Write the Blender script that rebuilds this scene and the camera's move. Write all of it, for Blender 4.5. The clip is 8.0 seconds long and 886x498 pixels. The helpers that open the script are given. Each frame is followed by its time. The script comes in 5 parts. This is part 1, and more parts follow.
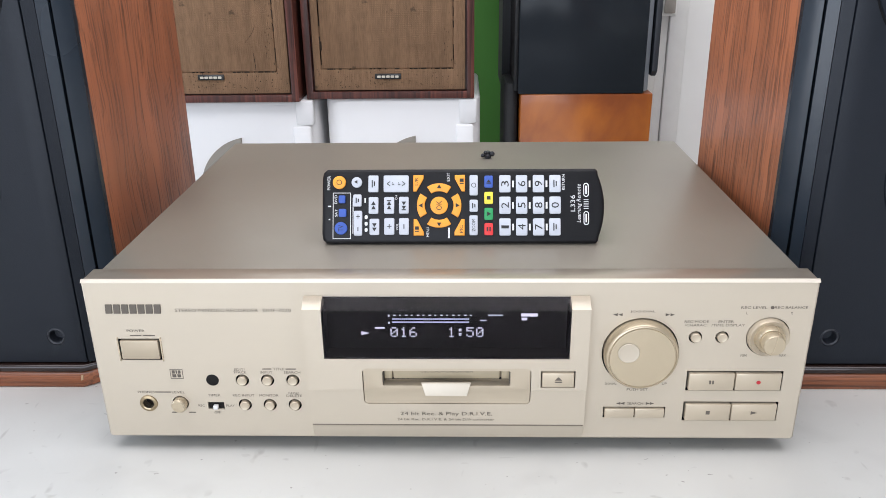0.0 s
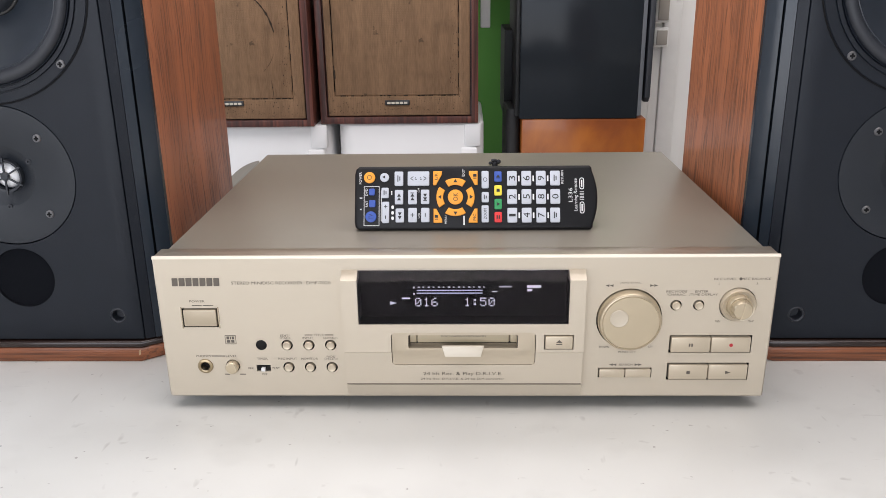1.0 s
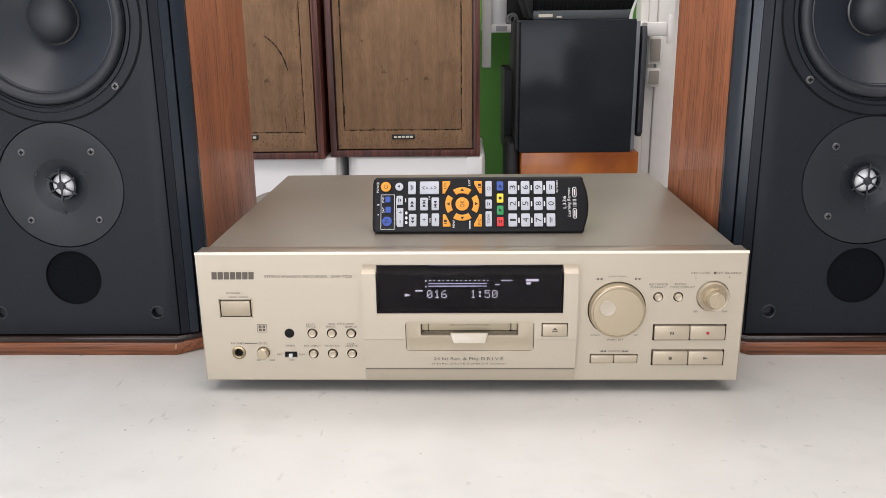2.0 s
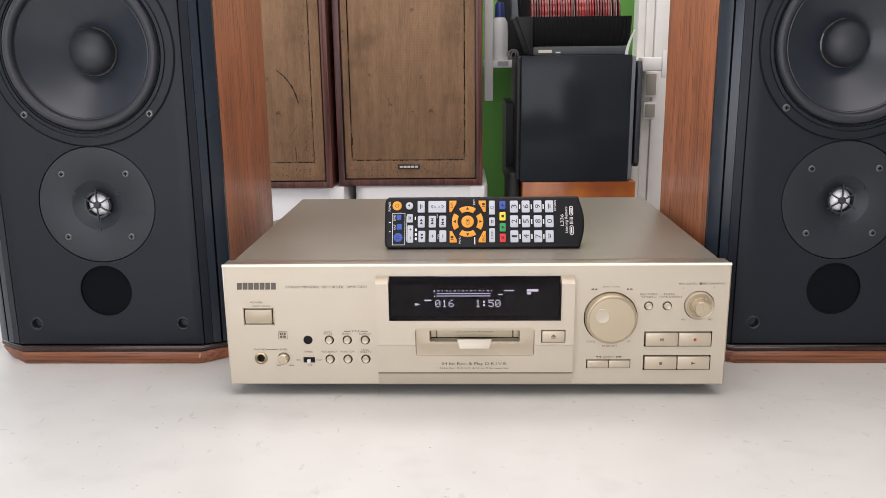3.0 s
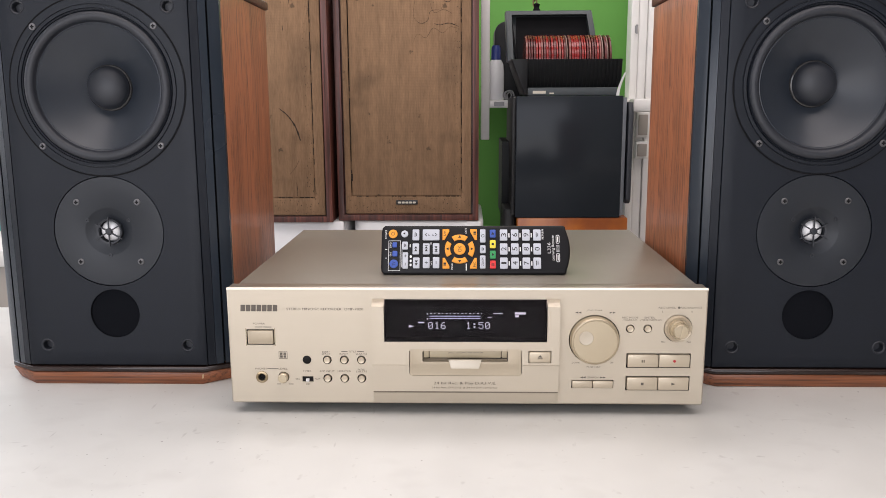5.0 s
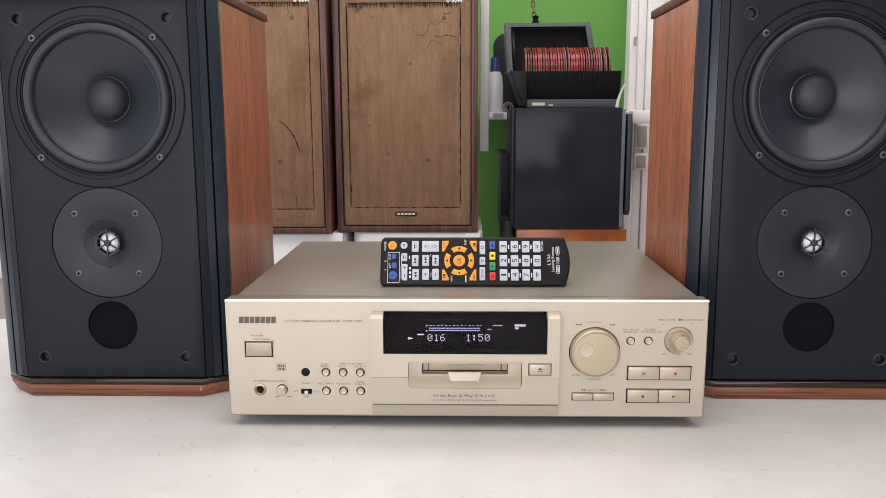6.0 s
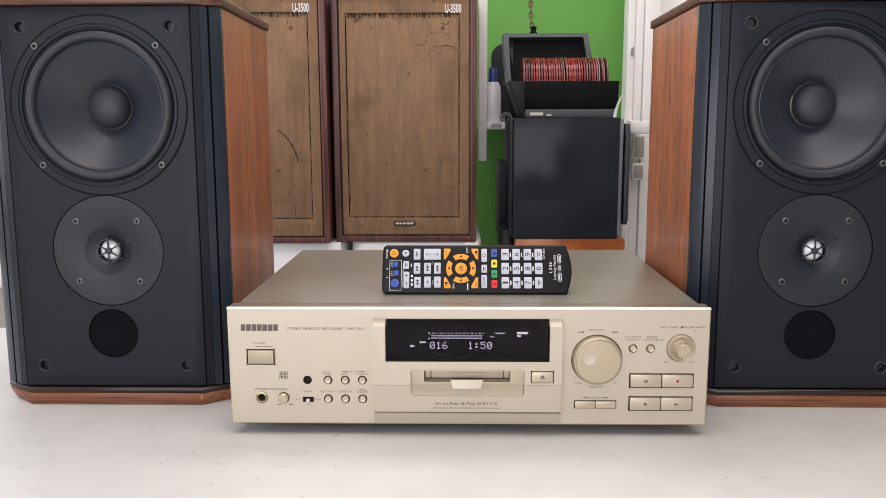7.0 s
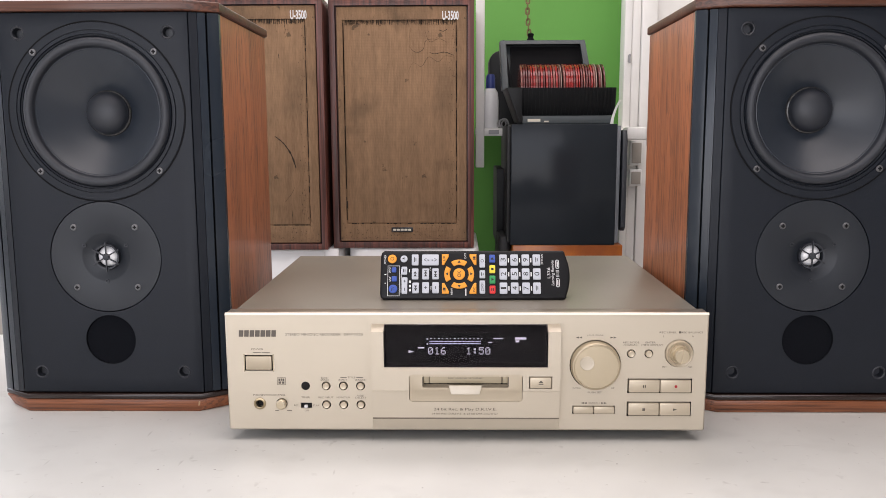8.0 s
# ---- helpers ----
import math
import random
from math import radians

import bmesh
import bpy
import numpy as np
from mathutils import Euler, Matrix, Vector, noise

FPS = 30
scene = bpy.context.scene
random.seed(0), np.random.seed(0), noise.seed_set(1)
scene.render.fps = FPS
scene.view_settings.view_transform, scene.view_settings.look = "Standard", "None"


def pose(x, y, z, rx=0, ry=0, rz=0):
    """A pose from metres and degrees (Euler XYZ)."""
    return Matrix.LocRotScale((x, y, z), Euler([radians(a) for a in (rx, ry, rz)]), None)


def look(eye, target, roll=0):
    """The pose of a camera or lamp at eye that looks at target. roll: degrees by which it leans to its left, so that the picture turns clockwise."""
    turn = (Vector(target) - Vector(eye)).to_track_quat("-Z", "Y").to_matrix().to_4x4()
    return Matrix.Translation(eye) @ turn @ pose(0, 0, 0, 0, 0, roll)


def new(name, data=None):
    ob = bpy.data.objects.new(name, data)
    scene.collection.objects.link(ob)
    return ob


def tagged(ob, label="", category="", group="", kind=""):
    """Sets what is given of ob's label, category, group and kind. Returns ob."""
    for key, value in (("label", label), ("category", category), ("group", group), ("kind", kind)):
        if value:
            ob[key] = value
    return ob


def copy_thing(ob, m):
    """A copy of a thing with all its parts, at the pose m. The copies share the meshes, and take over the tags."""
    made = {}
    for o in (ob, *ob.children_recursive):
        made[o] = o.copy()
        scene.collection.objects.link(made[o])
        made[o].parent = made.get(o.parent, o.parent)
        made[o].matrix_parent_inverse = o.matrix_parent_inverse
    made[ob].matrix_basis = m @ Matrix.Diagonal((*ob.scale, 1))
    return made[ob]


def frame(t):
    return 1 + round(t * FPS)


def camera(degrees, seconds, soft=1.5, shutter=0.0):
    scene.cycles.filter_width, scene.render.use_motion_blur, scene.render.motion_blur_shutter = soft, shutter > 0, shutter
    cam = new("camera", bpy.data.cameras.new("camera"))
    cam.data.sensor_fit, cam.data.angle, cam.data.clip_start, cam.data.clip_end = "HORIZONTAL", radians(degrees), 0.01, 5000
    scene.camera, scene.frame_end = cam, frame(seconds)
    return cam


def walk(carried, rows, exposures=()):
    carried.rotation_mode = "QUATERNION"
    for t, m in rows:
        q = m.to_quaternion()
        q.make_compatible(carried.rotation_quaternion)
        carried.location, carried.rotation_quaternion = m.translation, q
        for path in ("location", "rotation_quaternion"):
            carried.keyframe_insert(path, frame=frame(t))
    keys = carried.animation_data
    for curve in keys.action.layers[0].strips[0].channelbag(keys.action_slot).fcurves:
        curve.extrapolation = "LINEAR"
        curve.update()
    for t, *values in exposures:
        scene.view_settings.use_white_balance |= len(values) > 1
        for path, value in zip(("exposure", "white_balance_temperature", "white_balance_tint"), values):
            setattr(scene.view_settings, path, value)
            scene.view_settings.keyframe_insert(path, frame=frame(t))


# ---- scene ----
cam = camera(58.0, 8.0, soft=0.5)
PATH = [
    (0, (0.0112, -0.4335, 0.3160), (-0.0429, 1.4220, -0.4284), -0.72),
    (0.5, (0.0051, -0.4798, 0.3111), (-0.0487, 1.3909, -0.3942), -0.72),
    (1, (0.0010, -0.5258, 0.3118), (-0.0524, 1.3606, -0.3503), -0.78),
    (1.5, (-0.0017, -0.5706, 0.3049), (-0.0535, 1.3343, -0.3025), -0.67),
    (3, (-0.0076, -0.6672, 0.2980), (-0.0644, 1.2754, -0.1742), -0.65),
    (3.5, (-0.0079, -0.6920, 0.2924), (-0.0680, 1.2583, -0.1463), -0.53),
    (4, (-0.0069, -0.7066, 0.2879), (-0.0688, 1.2490, -0.1263), -0.39),
    (4.5, (-0.0042, -0.7092, 0.2905), (-0.0637, 1.2509, -0.1025), -0.31),
    (5, (-0.0003, -0.7104, 0.2939), (-0.0556, 1.2535, -0.0802), -0.30),
    (6.5, (-0.0020, -0.7067, 0.2929), (-0.0517, 1.2648, -0.0399), -0.22),
    (7, (-0.0069, -0.7088, 0.2908), (-0.0490, 1.2651, -0.0286), -0.19),
    (7.5, (-0.0079, -0.7110, 0.2881), (-0.0453, 1.2643, -0.0233), -0.21),
    (8, (-0.0076, -0.7093, 0.2896), (-0.0431, 1.2674, -0.0128), -0.24),
]
EXPOSURES = [(0.0, 0.24, 6050, 13), (0.5, 0.15, 6200, 14), (1.0, 0.04, 6400, 15), (1.5, -0.01, 6500, 15), (3.0, -0.03, 6600, 17), (8.0, -0.02, 6650, 18)]
walk(cam, [(t, look(eye, target, roll)) for t, eye, target, roll in PATH], EXPOSURES)

# ---------------------------------------------------------------- light
world = bpy.data.worlds.new("daylight")
scene.world = world
world.use_nodes = True
_sky = world.node_tree.nodes.new("ShaderNodeTexSky")
_sky.sky_type = "NISHITA"
_sky.sun_disc = False
_sky.sun_elevation, _sky.sun_rotation = radians(38), radians(250)
world.node_tree.links.new(_sky.outputs[0], world.node_tree.nodes["Background"].inputs[0])
world.node_tree.nodes["Background"].inputs[1].default_value = 0.12


def window_light(name, m, w, h, watts, colour):
    lamp = bpy.data.lights.new(name, "AREA")
    lamp.shape, lamp.size, lamp.size_y, lamp.energy, lamp.color = "RECTANGLE", w, h, watts, colour
    ob = new(name, lamp)
    ob.matrix_world = m
    return ob


# sky light coming in at the shop windows: behind the camera, and on the left
window_light("window_light", look((-0.66, -2.55, 0.42), (-0.66, 0.3, 0.30)), 2.6, 2.2, 58, (0.93, 0.965, 1.0))
window_light("window_light", look((-2.45, 0.70, 0.80), (0.0, 0.5, 0.1)), 1.8, 1.4, 22, (0.80, 0.90, 1.0))
# two unseen fill lamps added under the ceiling to brighten table and back
window_light("ceiling_fill", look((0.15, -0.40, 1.76), (0.15, -0.35, 0)), 2.4, 0.9, 21, (1.0, 0.94, 0.90))
window_light("ceiling_fill", look((0.25, 0.82, 1.76), (0.25, 0.87, 0)), 2.4, 0.6, 19.5, (1.0, 0.96, 0.94))


# ---------------------------------------------------------------- materials
def mat(name, colour, rough=0.5, metal=0.0, var=0.12, scale=30.0, bump=0.05, bump_scale=200.0, second=None, stretch=(1, 1, 1), coat=0.0, spec=0.5, rough_var=0.08):
    """Principled surface with variation at two scales and a fine relief."""
    m = bpy.data.materials.new(name)
    m.use_nodes = True
    nt = m.node_tree
    b = nt.nodes["Principled BSDF"]
    b.inputs["Metallic"].default_value = metal
    b.inputs["Coat Weight"].default_value = coat
    b.inputs["Specular IOR Level"].default_value = spec
    tc = nt.nodes.new("ShaderNodeTexCoord")
    mp = nt.nodes.new("ShaderNodeMapping")
    mp.inputs["Scale"].default_value = stretch
    nt.links.new(tc.outputs["Object"], mp.inputs[0])
    n1 = nt.nodes.new("ShaderNodeTexNoise")
    n1.inputs["Scale"].default_value, n1.inputs["Detail"].default_value = scale, 6
    n2 = nt.nodes.new("ShaderNodeTexNoise")
    n2.inputs["Scale"].default_value, n2.inputs["Detail"].default_value = scale * 0.12, 3
    for n in (n1, n2):
        nt.links.new(mp.outputs[0], n.inputs[0])
    add = nt.nodes.new("ShaderNodeMath")
    nt.links.new(n1.outputs[0], add.inputs[0])
    nt.links.new(n2.outputs[0], add.inputs[1])
    ramp = nt.nodes.new("ShaderNodeMapRange")
    ramp.inputs[1].default_value, ramp.inputs[2].default_value = 0.7, 1.3
    nt.links.new(add.outputs[0], ramp.inputs[0])
    mix = nt.nodes.new("ShaderNodeMix")
    mix.data_type = "RGBA"
    c2 = second or tuple(c * (1 - var) for c in colour)
    mix.inputs["A"].default_value = (*c2, 1)
    mix.inputs["B"].default_value = (*colour, 1)
    nt.links.new(ramp.outputs[0], mix.inputs["Factor"])
    nt.links.new(mix.outputs["Result"], b.inputs["Base Color"])
    rr = nt.nodes.new("ShaderNodeMapRange")
    rr.inputs[3].default_value, rr.inputs[4].default_value = max(0.02, rough - rough_var), rough + rough_var
    nt.links.new(n2.outputs[0], rr.inputs[0])
    nt.links.new(rr.outputs[0], b.inputs["Roughness"])
    if bump:
        n3 = nt.nodes.new("ShaderNodeTexNoise")
        n3.inputs["Scale"].default_value, n3.inputs["Detail"].default_value = bump_scale, 3
        nt.links.new(mp.outputs[0], n3.inputs[0])
        bp = nt.nodes.new("ShaderNodeBump")
        bp.inputs["Strength"].default_value, bp.inputs["Distance"].default_value = bump, 0.001
        nt.links.new(n3.outputs[0], bp.inputs["Height"])
        nt.links.new(bp.outputs[0], b.inputs["Normal"])
    return m


def wood(name, light, dark, rough=0.4, fine=(90, 90, 2.2), coarse=(14, 14, 0.7), contrast=(0.40, 0.62), coat=0.1, floor=0.25, wander=0.0):
    """Veneer: long pores and broad bands, both along the grain."""
    m = bpy.data.materials.new(name)
    m.use_nodes = True
    nt = m.node_tree
    b = nt.nodes["Principled BSDF"]
    b.inputs["Coat Weight"].default_value = coat
    tc = nt.nodes.new("ShaderNodeTexCoord")
    where = tc.outputs["Object"]
    if wander:
        # the grain lines wander slowly sideways
        slow = nt.nodes.new("ShaderNodeTexNoise")
        slow.inputs["Scale"].default_value, slow.inputs["Detail"].default_value = 9, 3
        nt.links.new(where, slow.inputs[0])
        off = nt.nodes.new("ShaderNodeVectorMath")
        off.operation = "MULTIPLY_ADD"
        off.inputs[1].default_value = (wander, wander, wander)
        nt.links.new(slow.outputs["Color"], off.inputs[0])
        nt.links.new(where, off.inputs[2])
        where = off.outputs[0]
    outs = []
    for sc, det in ((fine, 5), (coarse, 4)):
        mp = nt.nodes.new("ShaderNodeMapping")
        mp.inputs["Scale"].default_value = sc
        nt.links.new(where, mp.inputs[0])
        n = nt.nodes.new("ShaderNodeTexNoise")
        n.inputs["Scale"].default_value, n.inputs["Detail"].default_value, n.inputs["Distortion"].default_value = 1.6, det, 0.6
        nt.links.new(mp.outputs[0], n.inputs[0])
        outs.append(n)
    r1 = nt.nodes.new("ShaderNodeMapRange")
    r1.inputs[1].default_value, r1.inputs[2].default_value = contrast
    nt.links.new(outs[0].outputs[0], r1.inputs[0])
    r2 = nt.nodes.new("ShaderNodeMapRange")
    r2.inputs[1].default_value, r2.inputs[2].default_value, r2.inputs[3].default_value = 0.36, 0.62, floor
    nt.links.new(outs[1].outputs[0], r2.inputs[0])
    mul = nt.nodes.new("ShaderNodeMath")
    mul.operation = "MULTIPLY"
    nt.links.new(r1.outputs[0], mul.inputs[0])
    nt.links.new(r2.outputs[0], mul.inputs[1])
    mix = nt.nodes.new("ShaderNodeMix")
    mix.data_type = "RGBA"
    mix.inputs["A"].default_value, mix.inputs["B"].default_value = (*dark, 1), (*light, 1)
    nt.links.new(mul.outputs[0], mix.inputs["Factor"])
    nt.links.new(mix.outputs["Result"], b.inputs["Base Color"])
    b.inputs["Roughness"].default_value = rough
    bp = nt.nodes.new("ShaderNodeBump")
    bp.inputs["Strength"].default_value, bp.inputs["Distance"].default_value = 0.25, 0.0006
    nt.links.new(r1.outputs[0], bp.inputs["Height"])
    nt.links.new(bp.outputs[0], b.inputs["Normal"])
    return m


def glow(name, colour, strength):
    m = bpy.data.materials.new(name)
    m.use_nodes = True
    b = m.node_tree.nodes["Principled BSDF"]
    b.inputs["Base Color"].default_value = (*colour, 1)
    b.inputs["Emission Color"].default_value = (*colour, 1)
    b.inputs["Emission Strength"].default_value = strength
    return m


def laminate():
    """White table top: scuffs, specks and hair scratches over a clouded white."""
    m = mat("white_laminate", (0.665, 0.665, 0.635), 0.42, var=0.07, scale=9, bump=0.03, bump_scale=500)
    nt = m.node_tree
    b = nt.nodes["Principled BSDF"]
    base = b.inputs["Base Color"].links[0].from_socket
    tc = nt.nodes.new("ShaderNodeTexCoord")
    total = None
    for scale, lo, hi, st, rot in ((150, 0.735, 0.76, (1, 1, 1), 0.0), (105, 0.745, 0.77, (1, 1.8, 1), 0.6), (30, 0.705, 0.80, (1, 5, 1), 0.5), (27, 0.705, 0.80, (5, 1, 1), 0.25), (62, 0.69, 0.80, (1, 1.7, 1), 0.9), (48, 0.675, 0.80, (1.6, 1, 1), -0.5), (22, 0.52, 0.78, (1, 1.4, 1), 0.4), (8, 0.46, 0.72, (1, 1, 1), 0.2)):
        mp = nt.nodes.new("ShaderNodeMapping")
        mp.inputs["Scale"].default_value = st
        mp.inputs["Rotation"].default_value = (0, 0, rot)
        nt.links.new(tc.outputs["Object"], mp.inputs[0])
        n = nt.nodes.new("ShaderNodeTexNoise")
        n.inputs["Scale"].default_value, n.inputs["Detail"].default_value = scale, 2
        nt.links.new(mp.outputs[0], n.inputs[0])
        r = nt.nodes.new("ShaderNodeMapRange")
        r.inputs[1].default_value, r.inputs[2].default_value = lo, hi
        r.inputs[4].default_value = 0.62 if scale > 100 else 0.34 if scale > 25 else 0.12
        nt.links.new(n.outputs[0], r.inputs[0])
        if total is None:
            total = r.outputs[0]
        else:
            mx = nt.nodes.new("ShaderNodeMath")
            mx.operation = "MAXIMUM"
            nt.links.new(total, mx.inputs[0])
            nt.links.new(r.outputs[0], mx.inputs[1])
            total = mx.outputs[0]
    mix = nt.nodes.new("ShaderNodeMix")
    mix.data_type = "RGBA"
    nt.links.new(total, mix.inputs["Factor"])
    nt.links.new(base, mix.inputs["A"])
    mix.inputs["B"].default_value = (0.20, 0.18, 0.16, 1)
    nt.links.new(mix.outputs["Result"], b.inputs["Base Color"])
    return m


def cloth():
    """Old brown grille cloth: open weave, worn and water-stained."""
    m = mat("brown_grille_cloth", (0.300, 0.178, 0.099), 0.9, var=0.25, scale=70, bump=0.0, second=(0.190, 0.112, 0.060), stretch=(9, 1, 0.9))
    nt = m.node_tree
    b = nt.nodes["Principled BSDF"]
    base = b.inputs["Base Color"].links[0].from_socket
    tc = nt.nodes.new("ShaderNodeTexCoord")
    waves = []
    for axis in ("X", "Z"):
        w = nt.nodes.new("ShaderNodeTexWave")
        w.bands_direction = axis
        w.inputs["Scale"].default_value = 98
        w.inputs["Distortion"].default_value = 1.8
        w.inputs["Detail"].default_value = 2
        nt.links.new(tc.outputs["Object"], w.inputs[0])
        waves.append(w)
    mul = nt.nodes.new("ShaderNodeMath")
    mul.operation = "MULTIPLY"
    nt.links.new(waves[0].outputs["Fac"], mul.inputs[0])
    nt.links.new(waves[1].outputs["Fac"], mul.inputs[1])
    n = nt.nodes.new("ShaderNodeTexNoise")
    n.inputs["Scale"].default_value, n.inputs["Detail"].default_value = 7, 8
    nt.links.new(tc.outputs["Object"], n.inputs[0])
    r = nt.nodes.new("ShaderNodeMapRange")
    r.inputs[1].default_value, r.inputs[2].default_value, r.inputs[4].default_value = 0.53, 0.68, 0.58
    nt.links.new(n.outputs[0], r.inputs[0])
    inv = nt.nodes.new("ShaderNodeMapRange")
    inv.inputs[3].default_value, inv.inputs[4].default_value = 0.10, 0.0
    nt.links.new(mul.outputs[0], inv.inputs[0])
    spot = nt.nodes.new("ShaderNodeTexNoise")
    spot.inputs["Scale"].default_value, spot.inputs["Detail"].default_value = 55, 3
    nt.links.new(tc.outputs["Object"], spot.inputs[0])
    sr = nt.nodes.new("ShaderNodeMapRange")
    sr.inputs[1].default_value, sr.inputs[2].default_value, sr.inputs[4].default_value = 0.68, 0.74, 0.75
    nt.links.new(spot.outputs[0], sr.inputs[0])
    sm = nt.nodes.new("ShaderNodeMath")
    sm.operation = "MAXIMUM"
    nt.links.new(r.outputs[0], sm.inputs[0])
    nt.links.new(sr.outputs[0], sm.inputs[1])
    mx = nt.nodes.new("ShaderNodeMath")
    mx.operation = "MAXIMUM"
    nt.links.new(sm.outputs[0], mx.inputs[0])
    nt.links.new(inv.outputs[0], mx.inputs[1])
    mix = nt.nodes.new("ShaderNodeMix")
    mix.data_type = "RGBA"
    nt.links.new(mx.outputs[0], mix.inputs["Factor"])
    nt.links.new(base, mix.inputs["A"])
    mix.inputs["B"].default_value = (0.06, 0.04, 0.022, 1)
    nt.links.new(mix.outputs["Result"], b.inputs["Base Color"])
    bp = nt.nodes.new("ShaderNodeBump")
    bp.inputs["Strength"].default_value, bp.inputs["Distance"].default_value = 0.3, 0.0008
    nt.links.new(mul.outputs[0], bp.inputs["Height"])
    nt.links.new(bp.outputs[0], b.inputs["Normal"])
    return m


WHITE_PAINT = mat("white_wall_paint", (0.78, 0.77, 0.74), 0.7, var=0.06, scale=6, bump=0.1, bump_scale=120)
GREEN_PAINT = mat("lime_green_paint", (0.108, 0.33, 0.054), 0.6, var=0.08, scale=5, bump=0.1, bump_scale=120)
BOUNCE_CUT_WALL = mat("taupe_bounce_cut", (0.36, 0.33, 0.30), 0.7, var=0.08, scale=6, bump=0.1, bump_scale=120)
FLOOR_TILE = mat("grey_floor", (0.36, 0.34, 0.31), 0.4, var=0.15, scale=12)
TABLE_TOP = laminate()
EDGE_WHITE = mat("white_edge_band", (0.70, 0.69, 0.66), 0.5, var=0.08, scale=20)
STEEL_GREY = mat("grey_painted_steel", (0.30, 0.30, 0.30), 0.45, var=0.1, scale=20)
CHAMPAGNE = mat("champagne_aluminium", (0.555, 0.490, 0.393), 0.38, metal=0.42, var=0.03, scale=60, bump=0.05, bump_scale=900, stretch=(0.15, 1, 1), rough_var=0.04)
CHAMPAGNE_KNOB = mat("champagne_knob", (0.52, 0.44, 0.315), 0.28, metal=0.6, var=0.04, scale=60, bump=0.03, bump_scale=700)
POWER_TAN = mat("tan_power_key", (0.44, 0.37, 0.27), 0.42, metal=0.3, var=0.04, bump=0.02)
CHAMPAGNE_KEY = mat("champagne_key", (0.53, 0.455, 0.345), 0.34, metal=0.4, var=0.04, scale=60, bump=0.03, bump_scale=700)
LIT_LIP = mat("lit_champagne_lip", (0.57, 0.515, 0.42), 0.45, metal=0.15, var=0.04, bump=0.02)
LID = mat("taupe_painted_steel", (0.258, 0.233, 0.192), 0.36, metal=0.35, var=0.05, scale=40, bump=0.09, bump_scale=1400, rough_var=0.04)
SLOT_TAN = mat("tan_metal", (0.26, 0.21, 0.145), 0.45, metal=0.3, bump=0.02)
SHUTTER_TAN = mat("olive_tan_shutter", (0.42, 0.355, 0.245), 0.4, metal=0.35, var=0.08, bump=0.02)
GROOVE_TAN = mat("dark_tan_groove", (0.17, 0.135, 0.10), 0.6, bump=0)
INK = mat("brown_grey_print", (0.115, 0.096, 0.077), 0.6, var=0.1, bump=0)
RED_INK = mat("red_print", (0.45, 0.02, 0.03), 0.5, bump=0)
SOCKET = mat("black_socket", (0.010, 0.009, 0.009), 0.5, bump=0, spec=0.15)
DISPLAY_BLACK = mat("black_display_board", (0.004, 0.003, 0.004), 0.7, bump=0, spec=0.1)
SMOKED_GLASS = mat("smoked_glass", (0.62, 0.58, 0.62), 0.03, var=0.02, bump=0, rough_var=0.005)
SMOKED_GLASS.node_tree.nodes["Principled BSDF"].inputs["Transmission Weight"].default_value = 1.0
SMOKED_GLASS.node_tree.nodes["Principled BSDF"].inputs["IOR"].default_value = 1.18
POLISHED = mat("satin_champagne_edge", (0.40, 0.345, 0.28), 0.33, metal=0.6, var=0.06, scale=12, bump=0.02)
VFD = glow("display_glow", (0.78, 0.80, 0.88), 0.60)
VFD_BLUE = glow("display_blue_glow", (0.62, 0.66, 0.86), 0.42)
BRASS = mat("brass", (0.34, 0.27, 0.17), 0.3, metal=1.0, var=0.08)
BLACK_CAB = mat("black_satin_baffle", (0.0085, 0.0115, 0.0175), 0.46, spec=0.24, var=0.15, scale=40, bump=0.10, bump_scale=900)
BLACK_GLOSS = mat("black_gloss_strip", (0.014, 0.021, 0.031), 0.26, spec=0.42, var=0.1, scale=40, bump=0.02)
BLACK_LACQUER = mat("black_glue", (0.03, 0.03, 0.03), 0.12, bump=0)
CONE = mat("black_polymer_cone", (0.022, 0.028, 0.038), 0.35, var=0.15, scale=30, bump=0.04, bump_scale=400)
PLATE_GREY = mat("dark_grey_plate", (0.0145, 0.0180, 0.0240), 0.42, spec=0.35, var=0.12, scale=40, bump=0.08, bump_scale=900)
RUBBER = mat("black_rubber", (0.017, 0.020, 0.027), 0.5, var=0.1, bump=0.03)
PORT_FOAM = mat("port_foam_black", (0.0065, 0.0072, 0.0095), 0.95, bump=0.1, scale=600, spec=0.05)
# near-black, also used for shade painted into gaps and grooves
GROOVE = mat("groove_black", (0.005, 0.005, 0.006), 0.8, bump=0, spec=0.15)
SCREW = mat("dark_steel_screw", (0.16, 0.16, 0.165), 0.45, metal=0.85, var=0.2, scale=300)
DOME = mat("silver_dome", (0.85, 0.85, 0.86), 0.4, metal=0.1, var=0.05)
TEAK = wood("reddish_walnut_veneer", (0.425, 0.144, 0.061), (0.085, 0.027, 0.012), fine=(210, 210, 5.5), coarse=(16, 16, 1.3), contrast=(0.28, 0.52), floor=0.60, wander=0.022)
TEAK_H = wood("reddish_walnut_plinth", (0.31, 0.098, 0.036), (0.060, 0.019, 0.008), fine=(4.5, 230, 230), coarse=(1.1, 22, 22), contrast=(0.33, 0.56), floor=0.42)
TEAK_TOP = wood("dark_walnut_top", (0.13, 0.044, 0.023), (0.036, 0.013, 0.008), fine=(4.5, 230, 230), coarse=(1.1, 22, 22), contrast=(0.33, 0.56), floor=0.45)
LIP_BROWN = mat("dark_brown_lacquer", (0.022, 0.012, 0.010), 0.22, var=0.2, bump=0.02)
